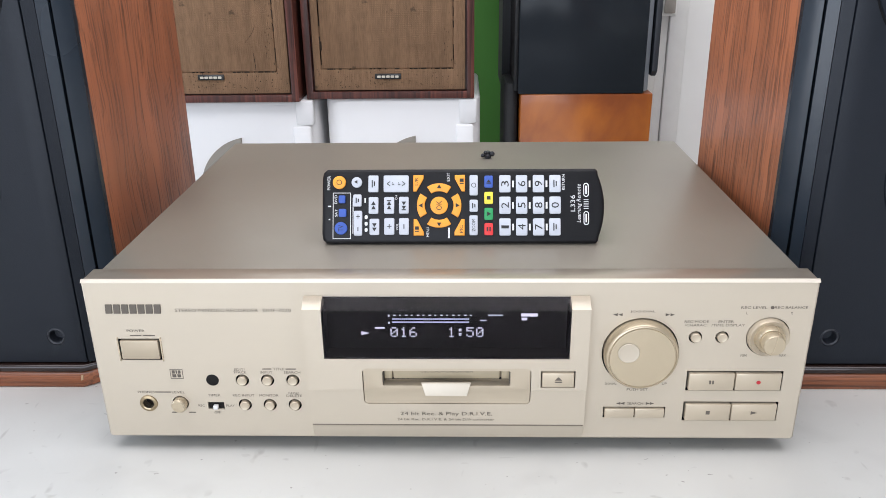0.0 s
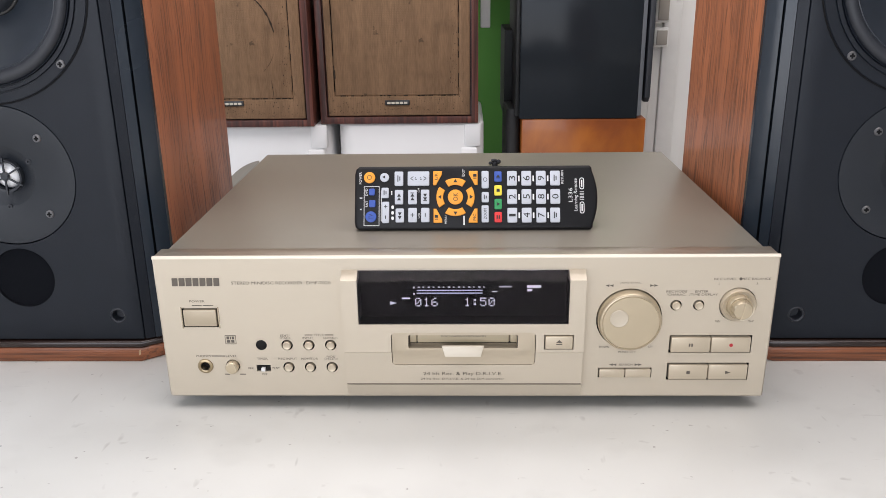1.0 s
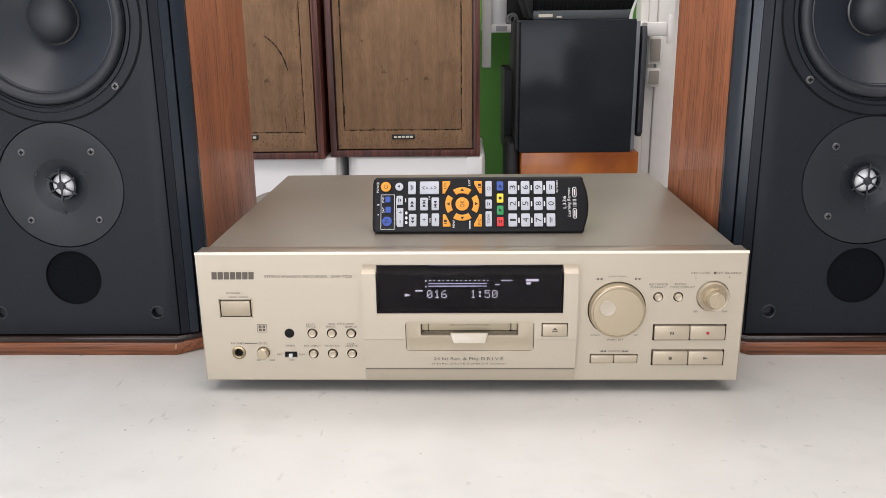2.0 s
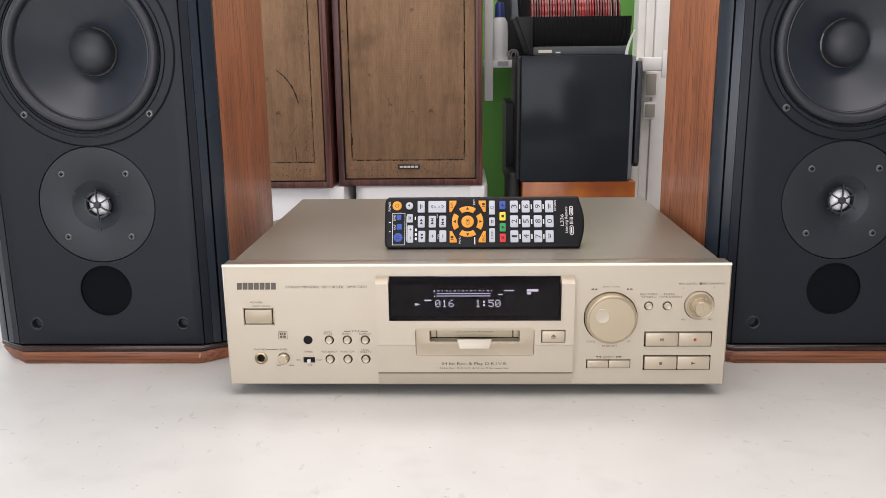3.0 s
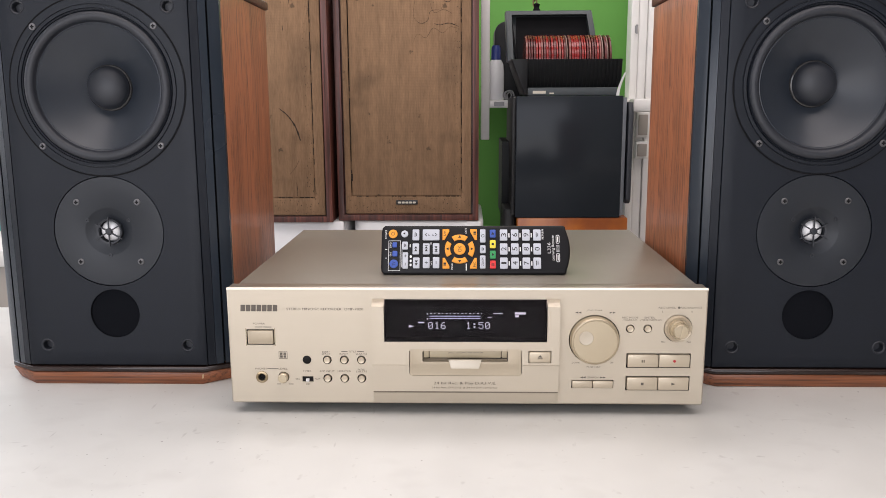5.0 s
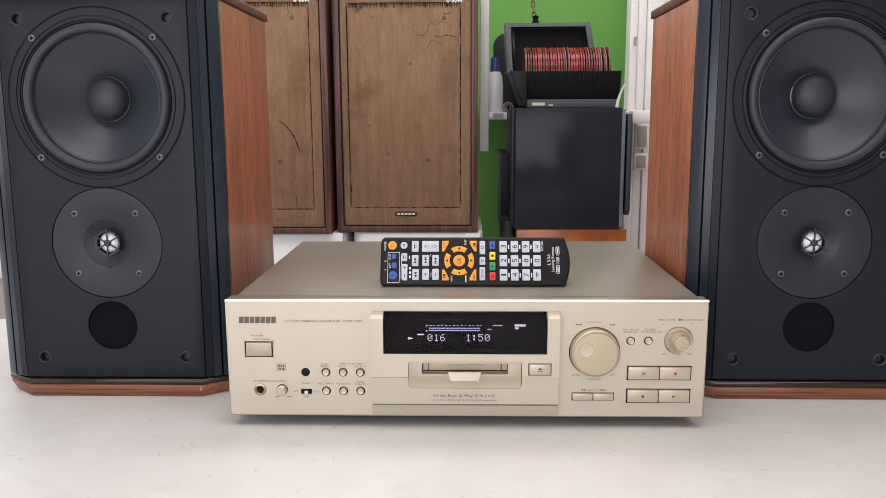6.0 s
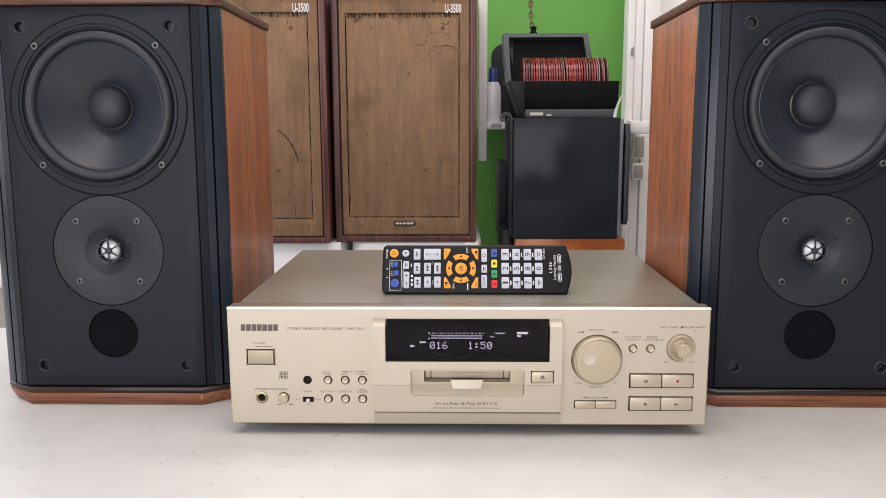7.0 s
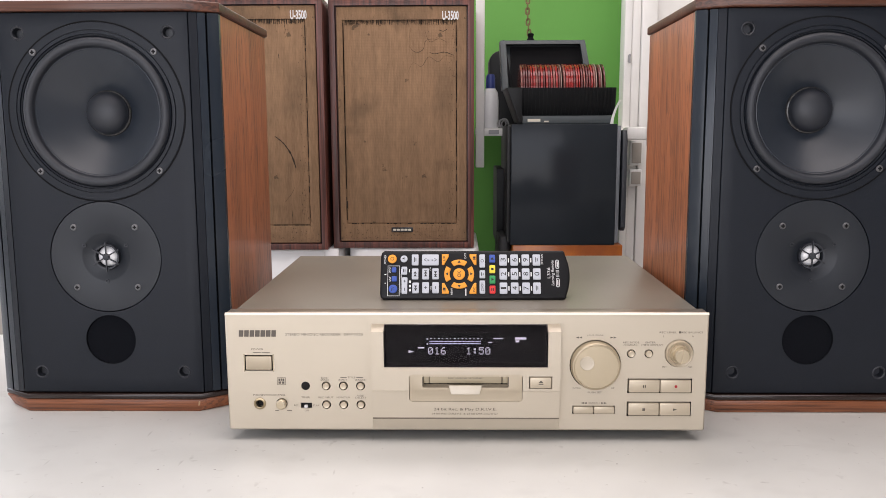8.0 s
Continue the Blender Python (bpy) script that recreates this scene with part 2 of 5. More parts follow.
ROSEWOOD = wood("rosewood_veneer", (0.185, 0.054, 0.036), (0.038, 0.011, 0.008), rough=0.45, contrast=(0.38, 0.66))
ORANGE_WOOD = wood("orange_lacquered_wood", (0.37, 0.112, 0.013), (0.20, 0.046, 0.006), rough=0.30, fine=(7, 7, 5), coarse=(5, 5, 3), floor=0.45, coat=0.15)
CLOTH = cloth()
FRAY = mat("dark_brown_threads", (0.030, 0.020, 0.012), 0.95, bump=0)
EDGE_HIGHLIGHT = mat("painted_edge_highlight", (0.72, 0.655, 0.555), 0.32, metal=0.45, var=0.03, bump=0)
STAIN = mat("brown_stain", (0.125, 0.078, 0.042), 0.95, var=0.3, scale=80, bump=0)
BADGE = mat("black_badge", (0.010, 0.010, 0.010), 0.3, bump=0)
PALE_PRINT = mat("pale_print", (0.62, 0.58, 0.48), 0.5, bump=0)
WHITE_PLASTIC = mat("white_moulded_plastic", (0.80, 0.80, 0.80), 0.35, var=0.05, scale=8, bump=0.02)
REMOTE_BLACK = mat("black_remote_plastic", (0.0095, 0.0095, 0.011), 0.42, var=0.12, bump=0.05, bump_scale=1500, spec=0.22)
KEY_WHITE = mat("white_rubber_key", (0.52, 0.545, 0.60), 0.5, var=0.05, bump=0.02)
KEY_ORANGE = mat("orange_rubber_key", (0.85, 0.34, 0.025), 0.5, var=0.05, bump=0.02)
KEY_BLUE = mat("blue_rubber_key", (0.035, 0.09, 0.40), 0.5, var=0.05, bump=0.02)
KEY_YELLOW = mat("yellow_rubber_key", (0.85, 0.68, 0.05), 0.5, var=0.05, bump=0.02)
KEY_GREEN = mat("green_rubber_key", (0.02, 0.30, 0.09), 0.5, var=0.05, bump=0.02)
KEY_RED = mat("red_rubber_key", (0.72, 0.03, 0.03), 0.5, var=0.05, bump=0.02)
BLACK_PRINT = mat("black_print", (0.015, 0.015, 0.015), 0.6, bump=0)
WHITE_PRINT = mat("white_print", (0.75, 0.75, 0.75), 0.6, bump=0)
PIANO_BLACK = mat("piano_black_side", (0.021, 0.0255, 0.031), 0.17, var=0.2, scale=8, bump=0.012, bump_scale=60, rough_var=0.02, spec=0.14)
CHAR_PLASTIC = mat("charcoal_plastic", (0.022, 0.023, 0.024), 0.5, var=0.15, bump=0.05, spec=0.25)
TRAY_BLACK = mat("black_ribbed_plastic", (0.009, 0.010, 0.011), 0.46, var=0.15, bump=0.03, spec=0.2)
SLATE_PLASTIC = mat("slate_grey_plastic", (0.044, 0.056, 0.061), 0.4, var=0.12, bump=0.03)
RIM_GREY = mat("blue_grey_rim", (0.21, 0.23, 0.255), 0.35, var=0.1, bump=0.02)
DISC_ROSE = mat("rose_disc_edge", (0.20, 0.055, 0.045), 0.2, var=0.3, scale=60, bump=0)
DISC_RED = mat("red_disc_edge", (0.25, 0.016, 0.015), 0.16, var=0.3, scale=60, bump=0)
DISC_PALE = mat("pale_disc_edge", (0.36, 0.24, 0.20), 0.3, var=0.3, scale=60, bump=0)
DISC_DARK = mat("dark_red_disc_edge", (0.10, 0.012, 0.012), 0.25, var=0.3, scale=60, bump=0)
METAL_WHITE = mat("white_painted_metal", (0.80, 0.79, 0.76), 0.45, var=0.1, scale=20, bump=0.03)
BLUE_CAP = mat("dark_blue_cap", (0.03, 0.05, 0.22), 0.4, bump=0)
TEAL = mat("teal_card", (0.02, 0.27, 0.25), 0.5, var=0.2, scale=30)
CHIP = mat("bare_pale_wood", (0.46, 0.30, 0.17), 0.8, var=0.2, scale=200)
PLATE_TAUPE = mat("taupe_plate", (0.25, 0.228, 0.19), 0.5, var=0.06)
BEIGE = mat("grey_beige_paint", (0.36, 0.33, 0.29), 0.5, var=0.08)
RUST = mat("tarnished_chain", (0.17, 0.12, 0.05), 0.5, metal=0.5, var=0.3, scale=200)


# ---------------------------------------------------------------- mesh helpers
def thing(name, m, label, category, group=""):
    ob = new(name)
    ob.empty_display_size = 0.05
    ob.matrix_world = m
    return tagged(ob, label, category, group)


def finish(me, material, angle=38):
    me.materials.append(material)
    me.polygons.foreach_set("use_smooth", [True] * len(me.polygons))
    me.set_sharp_from_angle(angle=radians(angle))


def part(name, bm, material, parent=None, label=""):
    """Links a bmesh as one mesh object under a thing or a part."""
    bmesh.ops.recalc_face_normals(bm, faces=bm.faces)
    me = bpy.data.meshes.new(name)
    bm.to_mesh(me)
    bm.free()
    finish(me, material)
    ob = new(name, me)
    if parent:
        ob.parent = parent
    return tagged(ob, label)


def structure(name, bm, material, label, category):
    return tagged(part(name, bm, material, None), label, category, kind="structure")


def merge(bm, other):
    me = bpy.data.meshes.new("tmp")
    other.to_mesh(me)
    other.free()
    bm.from_mesh(me)
    bpy.data.meshes.remove(me)
    return bm


def box(x0, x1, y0, y1, z0, z1, bevel=0.0, seg=2, bm=None):
    b = bmesh.new()
    bmesh.ops.create_cube(b, size=1.0)
    for v in b.verts:
        v.co = Vector(((x0 + x1) / 2 + v.co.x * (x1 - x0), (y0 + y1) / 2 + v.co.y * (y1 - y0), (z0 + z1) / 2 + v.co.z * (z1 - z0)))
    if bevel:
        bmesh.ops.bevel(b, geom=b.edges[:], offset=bevel, segments=seg, affect="EDGES", profile=0.5)
    return merge(bm, b) if bm else b


def lathe(cx, cz, prof, seg=32, bm=None):
    """Turned about the line through (cx, cz) along y; prof: (radius, y)."""
    b = bmesh.new()
    rings = []
    for r, y in prof:
        if r <= 1e-6:
            rings.append([b.verts.new((cx, y, cz))])
        else:
            rings.append([b.verts.new((cx + r * math.cos(2 * math.pi * k / seg), y, cz + r * math.sin(2 * math.pi * k / seg))) for k in range(seg)])
    for a, c in zip(rings, rings[1:]):
        for k in range(seg):
            k2 = (k + 1) % seg
            if len(a) == 1 and len(c) == 1:
                continue
            if len(a) == 1:
                b.faces.new((a[0], c[k], c[k2]))
            elif len(c) == 1:
                b.faces.new((a[k], c[0], a[k2]))
            else:
                b.faces.new((a[k], c[k], c[k2], a[k2]))
    return merge(bm, b) if bm else b


def turned_z(cx, cy, prof, seg=24, bm=None):
    """Turned about an upright line; prof: (radius, z)."""
    b = lathe(0, 0, prof, seg)
    for v in b.verts:
        v.co = Vector((cx + v.co.x, cy + v.co.z, v.co.y))
    return merge(bm, b) if bm else b


def prism(pts, lo, hi, axis="z", bevel=0.0, seg=2, bm=None):
    """A polygon (plan x, y for axis z; face x, z for axis y) made into a solid."""
    b = bmesh.new()
    place = (lambda p, h: (p[0], p[1], h)) if axis == "z" else (lambda p, h: (p[0], h, p[1])) if axis == "y" else (lambda p, h: (h, p[0], p[1]))
    lower = [b.verts.new(place(p, lo)) for p in pts]
    upper = [b.verts.new(place(p, hi)) for p in pts]
    b.faces.new(lower)
    b.faces.new(upper)
    for k in range(len(pts)):
        k2 = (k + 1) % len(pts)
        b.faces.new((lower[k], lower[k2], upper[k2], upper[k]))
    bmesh.ops.recalc_face_normals(b, faces=b.faces)
    if bevel:
        rim = [e for e in b.edges if len({v in lower for v in e.verts}) == 1]
        bmesh.ops.bevel(b, geom=rim, offset=bevel, segments=seg, affect="EDGES", profile=0.5)
    return merge(bm, b) if bm else b


def rounded(x0, x1, z0, z1, r, n=4):
    pts = []
    for cx, cz, a0 in ((x1 - r, z1 - r, 0), (x0 + r, z1 - r, 90), (x0 + r, z0 + r, 180), (x1 - r, z0 + r, 270)):
        for k in range(n + 1):
            a = radians(a0 + 90 * k / n)
            pts.append((cx + r * math.cos(a), cz + r * math.sin(a)))
    return pts


def circle(cx, cz, r, n=28):
    return [(cx + r * math.cos(2 * math.pi * k / n), cz + r * math.sin(2 * math.pi * k / n)) for k in range(n)]


def cut(solid, cutters):
    """The solid bmesh less the cutters, as a bmesh."""
    obs = []
    for b in (solid, cutters):
        bmesh.ops.recalc_face_normals(b, faces=b.faces)
        me = bpy.data.meshes.new("tmp")
        b.to_mesh(me)
        b.free()
        obs.append(new("tmp", me))
    md = obs[0].modifiers.new("cut", "BOOLEAN")
    md.object, md.operation, md.solver = obs[1], "DIFFERENCE", "EXACT"
    bpy.context.view_layer.update()
    got = bpy.data.meshes.new_from_object(obs[0].evaluated_get(bpy.context.evaluated_depsgraph_get()))
    out = bmesh.new()
    out.from_mesh(got)
    for o in obs:
        me = o.data
        bpy.data.objects.remove(o)
        bpy.data.meshes.remove(me)
    bpy.data.meshes.remove(got)
    return out


def letters(text, cx, cz, width, height, y, bm=None, turn=0, shear=0.0, bold=0.0):
    """Flat lettering that faces -y, fitted into width x height about (cx, cz)."""
    cu = bpy.data.curves.new("tmp", "FONT")
    cu.body, cu.resolution_u, cu.shear, cu.offset = text, 2, shear, bold
    ob = new("tmp", cu)
    bpy.context.view_layer.update()
    me = bpy.data.meshes.new_from_object(ob.evaluated_get(bpy.context.evaluated_depsgraph_get()))
    b = bmesh.new()
    b.from_mesh(me)
    bpy.data.objects.remove(ob)
    bpy.data.curves.remove(cu)
    bpy.data.meshes.remove(me)
    xs, ys = [v.co.x for v in b.verts], [v.co.y for v in b.verts]
    sx, sy = width / (max(xs) - min(xs)), height / (max(ys) - min(ys))
    mx, my = (max(xs) + min(xs)) / 2, (max(ys) + min(ys)) / 2
    c, s = math.cos(radians(turn)), math.sin(radians(turn))
    for v in b.verts:
        u, w = (v.co.x - mx) * sx, (v.co.y - my) * sy
        v.co = Vector((cx + u * c - w * s, y, cz + u * s + w * c))
    return merge(bm, b) if bm else b


def tri(pts, y, bm, depth=0.0003):
    return prism(pts, y - depth, y, "y", bm=bm)


# ---------------------------------------------------------------- the room
FLOOR_Z, CEIL_Z = -0.75, 1.85
structure("floor", box(-2.6, 2.6, -2.7, 1.73, FLOOR_Z - 0.1, FLOOR_Z), FLOOR_TILE, "plain grey tiled shop floor", "floor")
structure("ceiling", box(-2.6, 2.6, -2.7, 1.73, CEIL_Z, CEIL_Z + 0.1), WHITE_PAINT, "plain white painted ceiling", "ceiling")
structure("wall_north", box(-2.6, 0.0, 1.63, 1.73, FLOOR_Z, CEIL_Z), WHITE_PAINT, "white painted back wall", "wall")
structure("wall_alcove", box(0.0, 0.492, 1.63, 1.73, FLOOR_Z, CEIL_Z), GREEN_PAINT, "lime green painted alcove wall", "wall")
structure("wall_north_return", box(0.492, 2.6, 1.4375, 1.73, FLOOR_Z, CEIL_Z), WHITE_PAINT, "white painted wall beside the green alcove", "wall")
# side wall out of view, its paint darkened to weaken light from the right
structure("wall_east", box(2.5, 2.6, -2.6, 1.4375, FLOOR_Z, CEIL_Z), BOUNCE_CUT_WALL, "unseen side wall, toned taupe to cut bounce light", "wall")
structure("wall_west", cut(box(-2.6, -2.5, -2.6, 1.63, FLOOR_Z, CEIL_Z), box(-2.7, -2.4, -0.2, 1.6, 0.1, 1.5)), WHITE_PAINT, "white painted wall with a wide window opening", "wall")
structure("wall_south", cut(box(-2.6, 2.6, -2.7, -2.6, FLOOR_Z, CEIL_Z), box(-1.96, 0.64, -2.8, -2.5, -0.68, 1.5)), WHITE_PAINT, "white painted wall with a shop window opening", "wall")

# window frames in the openings, and an invented fixture over each ceiling fill
def window_frame(name, m, w, h):
    b = bmesh.new()
    for x0, x1, z0, z1 in ((-w / 2, -w / 2 + 0.05, 0, h), (w / 2 - 0.05, w / 2, 0, h), (-w / 2 + 0.05, w / 2 - 0.05, 0, 0.05), (-w / 2 + 0.05, w / 2 - 0.05, h - 0.05, h), (-0.02, 0.02, 0.05, h - 0.05)):
        box(x0, x1, -0.03, 0.03, z0, z1, 0.003, 1, b)
    ob = structure(name, b, METAL_WHITE, "white painted metal window frame", "window")
    ob.matrix_world = m


window_frame("window_1", pose(-0.66, -2.65, -0.68), 2.6, 2.18)
window_frame("window_2", pose(-2.55, 0.70, 0.1, 0, 0, 90), 1.8, 1.4)
for cx, cy, d in ((0.15, -0.40, 0.9), (0.25, 0.82, 0.6)):
    structure("fill_fixture", box(cx - 1.2, cx + 1.2, cy - d / 2, cy + d / 2, 1.775, CEIL_Z - 0.001, 0.006), METAL_WHITE, "long white fixture, unseen, added over a ceiling fill lamp", "ceiling light")

# white door frame and conduit on the right of the alcove
for x0, x1, y0 in ((0.422, 0.4412, 1.4030), (0.4420, 0.4640, 1.4080), (0.4648, 0.504, 1.4000)):
    structure("trim", box(x0, x1, y0, 1.460, FLOOR_Z, CEIL_Z - 0.002, 0.003), METAL_WHITE, "white painted upright door frame moulding", "trim")

# ---------------------------------------------------------------- table
table = thing("table", pose(0, 0, 0), "white laminate table top with scratches and scuffs", "table")
part("tabletop", box(-1.25, 1.25, -1.20, 0.388, -0.028, 0.0, 0.003), TABLE_TOP, table)
for lx in (-1.18, 1.18):
    for ly in (-1.12, 0.30):
        part("leg", box(lx - 0.02, lx + 0.02, ly - 0.02, ly + 0.02, FLOOR_Z, -0.028, 0.002), STEEL_GREY, table, "grey steel leg")


# ---------------------------------------------------------------- minidisc recorder
def recorder():
    rec = thing("minidisc_recorder", pose(0, 0, -0.0018), "champagne gold audio disc recorder with dark display window", "disc recorder")
    # openings of the front panel
    holes = box(-0.0743, 0.0743, -0.02, 0.03, 0.0756, 0.1131)
    box(-0.2035, -0.1775, -0.02, 0.03, 0.0695, 0.0845, bm=holes)
    for x0, x1, z0, z1 in ((0.0985, 0.1375, 0.0285, 0.0365), (0.1485, 0.2075, 0.0485, 0.0625), (0.1485, 0.2075, 0.0265, 0.0405), (-0.153, -0.1425, 0.0335, 0.0388)):
        box(x0, x1, -0.02, 0.03, z0, z1, bm=holes)
    rounds = [(-0.129, 0.055, 0.0042), (-0.113, 0.055, 0.0042), (-0.097, 0.055, 0.0042), (-0.129, 0.037, 0.0042), (-0.113, 0.037, 0.0042), (-0.097, 0.037, 0.0042), (0.151, 0.086, 0.0040), (0.167, 0.086, 0.0040)]
    for cx, cz, r in rounds + [(0.1185, 0.0755, 0.0234), (0.1945, 0.0863, 0.0131), (-0.191, 0.038, 0.0034), (-0.1705, 0.038, 0.0052), (-0.148, 0.055, 0.0041)]:
        prism(circle(cx, cz, r, 40), -0.02, 0.03, "y", bm=holes)
    panel = part("front_panel", cut(box(-0.2206, 0.2206, 0.0, 0.012, 0.0122, 0.1238, 0.0015, 1), holes), CHAMPAGNE, rec, "champagne brushed aluminium front panel")
    # black backing darkens the openings as shade behind the panel would
    part("shade_backing", box(-0.2185, 0.2185, 0.0121, 0.0180, 0.0145, 0.1228), GROOVE, rec, "black backing that puts shade into the panel openings")
    part("top_edge", box(-0.2192, 0.2192, 0.0020, 0.0172, 0.1229, 0.12405, 0.0004), POLISHED, panel, "polished champagne upper edge")
    # pale strip along the bevel paints the highlight it catches
    part("edge_highlight", prism([(-0.0002, 0.1221), (-0.0002, 0.1226), (0.0011, 0.12415), (0.0019, 0.12415), (0.0019, 0.1236)], -0.2203, 0.2203, "x"), EDGE_HIGHLIGHT, panel, "pale bevel strip that draws the front edge highlight")
    # black sheets put shade into the gaps round slot and eject key
    for x0, x1, z0, z1 in ((-0.0517, 0.0517, 0.0424, 0.0685), (0.0578, 0.0784, 0.0557, 0.0668)):
        part("recess", box(x0, x1, -0.00025, -0.0001, z0, z1), GROOVE, panel)
    part("cover", box(-0.2165, 0.2165, 0.0182, 0.3370, 0.012, 0.1223, 0.0014, 3), LID, rec, "taupe painted steel top cover")
    for fx in (-0.17, 0.17):
        for fy in (0.085, 0.30):
            part("foot", turned_z(fx, fy, [(0, 0.0018), (0.018, 0.0018), (0.019, 0.0038), (0.017, 0.0125), (0, 0.0125)]), RUBBER, rec, "black round rubber foot")

    # raised middle section with openings for window, disc slot and eject key
    mid_holes = prism(rounded(-0.0518, 0.0518, 0.0422, 0.0687, 0.0032), -0.02, 0.02, "y")
    box(-0.0745, 0.0745, -0.02, 0.02, 0.0753, 0.12, bm=mid_holes)
    box(0.0576, 0.0786, -0.02, 0.02, 0.0555, 0.0670, bm=mid_holes)
    mid = part("middle_section", cut(prism([(-0.0012, 0.1138), (-0.0086, 0.1086), (-0.0086, 0.0535), (-0.0070, 0.0524), (-0.0058, 0.0268), (-0.0046, 0.0265), (-0.0046, 0.0253), (-0.0050, 0.0250), (-0.0004, 0.0142), (-0.0001, 0.0142), (-0.0001, 0.1138)], -0.0858, 0.0858, "x"), mid_holes), CHAMPAGNE, rec, "raised champagne middle section")
    part("lower_groove", box(-0.0856, 0.0856, -0.0049, -0.0045, 0.0254, 0.0264), GROOVE_TAN, mid, "thin dark tan strip laid in the groove")
    # display window, its upper edge sloping back
    prof = [(-0.0090, 0.0757), (-0.0090, 0.1082), (-0.0012, 0.1137), (-0.0004, 0.1128), (-0.0079, 0.1076), (-0.0079, 0.0757)]
    win = part("display_window", prism(prof, -0.0742, 0.0742, "x"), SMOKED_GLASS, rec, "smoked glass display window")
    win.visible_shadow = False
    liner = box(-0.0742, 0.0742, 0.0034, 0.0044, 0.0757, 0.1130)
    for x0, x1, y0, z0, z1 in ((-0.0742, -0.0734, -0.0077, 0.0757, 0.1070), (0.0734, 0.0742, -0.0077, 0.0757, 0.1070), (-0.0734, 0.0734, -0.0077, 0.0757, 0.0764), (-0.0742, 0.0742, -0.0002, 0.1118, 0.1126)):
        box(x0, x1, y0, 0.0034, z0, z1, bm=liner)
    part("display_board", liner, DISPLAY_BLACK, win, "black display chamber")
    yd = 0.0033
    font = {"0": (14, 17, 19, 21, 25, 17, 14), "1": (4, 12, 4, 4, 4, 4, 14), "6": (6, 8, 16, 30, 17, 17, 14), "5": (31, 16, 30, 1, 1, 17, 14), ":": (0, 12, 12, 0, 12, 12, 0)}
    for ch, x0 in (("0", -0.0345), ("1", -0.0285), ("6", -0.0228), ("1", 0.0008), (":", 0.0066), ("5", 0.0122), ("0", 0.0182)):
        digits = bmesh.new()
        for row, bits in enumerate(font[ch]):
            for col in range(5):
                if bits >> (4 - col) & 1:
                    x, z = x0 + col * 0.00092, 0.0909 - row * 0.00098
                    box(x, x + 0.00074, yd - 0.0001, yd + 0.0001, z - 0.00074, z, bm=digits)
        part("digit", digits, VFD, win, "glowing white dot-matrix digit")
    marks = bmesh.new()
    tri([(-0.0525, 0.0882), (-0.0525, 0.0856), (-0.0475, 0.0869)], yd, marks, 0.0001)
    box(-0.0440, -0.0380, yd - 0.0001, yd, 0.0900, 0.0911, bm=marks)
    box(0.0455, 0.0555, yd - 0.0001, yd, 0.0984, 0.1004, bm=marks)
    box(0.0458, 0.0492, yd - 0.0001, yd, 0.0958, 0.0976, bm=marks)
    for k in range(14):
        x = -0.0325 + k * 0.0036
        box(x, x + 0.0017 - 0.0006 * (k % 2), yd - 0.0001, yd, 0.0988, 0.0995, bm=marks)
    box(0.0205, 0.0245, yd - 0.0001, yd, 0.0954, 0.0960, bm=marks)
    box(0.0255, 0.0345, yd - 0.0001, yd, 0.0989, 0.0996, bm=marks)
    for z in (0.0989, 0.0940):
        box(-0.0357, -0.0347, yd - 0.0001, yd, z - 0.0006, z + 0.0007, bm=marks)
    part("indicator", marks, VFD, win, "glowing white display marks")
    bars = bmesh.new()
    for z, n in ((0.0967, 40), (0.0946, 40)):
        for k in range(n):
            x = -0.0332 + k * 0.00118
            box(x, x + 0.00098, yd - 0.0001, yd, z - 0.0005, z + 0.0003, bm=bars)
    part("level_meter", bars, VFD_BLUE, win, "glowing pale blue level bars")

    # disc slot: sloping recess, shutter and finger lip
    tray_hole = prism(rounded(-0.0396, 0.0392, 0.0560, 0.0664, 0.0012), -0.02, 0.02, "y")
    prof = [(-0.0076, 0.0685), (-0.0074, 0.0532), (-0.0064, 0.0518), (-0.0060, 0.0424), (-0.0004, 0.0424), (-0.0004, 0.0685)]
    slot = part("slot_surround", cut(prism(prof, -0.0513, 0.0513, "x"), tray_hole), CHAMPAGNE_KEY, rec, "recessed champagne disc slot surround")
    part("slot_floor", box(-0.0396, 0.0392, -0.0009, -0.0004, 0.0560, 0.0664), SLOT_TAN, slot)
    rim = box(-0.0396, -0.0390, -0.0058, -0.0010, 0.0562, 0.0662)
    box(0.0386, 0.0392, -0.0058, -0.0010, 0.0562, 0.0662, bm=rim)
    box(-0.0390, 0.0386, -0.0058, -0.0010, 0.0658, 0.0663, bm=rim)
    part("slot_rim", rim, INK, slot, "dark brown slot edge")
    part("slot_shutter", prism(rounded(-0.0330, 0.0326, 0.0588, 0.0660, 0.0006), -0.0036, -0.0010, "y", 0.0002), SHUTTER_TAN, slot)
    part("slot_gap", box(-0.0385, 0.0382, -0.0016, -0.0010, 0.0574, 0.0585), GROOVE, slot, "dark disc slot gap")
    for s in (-1, 1):
        part("slot_guide", box(s * 0.0362 - 0.0024, s * 0.0362 + 0.0024, -0.0040, -0.0010, 0.0590, 0.0660, 0.0002), SHUTTER_TAN, slot)
    # lip tilts up and is tinted paler to show it catching light
    lip = prism([(-0.0158, 0.0582), (0.0150, 0.0582), (0.0124, 0.0506), (-0.0130, 0.0506)], -0.0084, -0.0062, "y", 0.0006)
    for v in lip.verts:
        v.co.y -= 0.0034 * (0.0582 - v.co.z) / 0.009
    part("slot_lip", lip, LIT_LIP, slot, "trapezoid finger lip, coloured paler as if catching light")
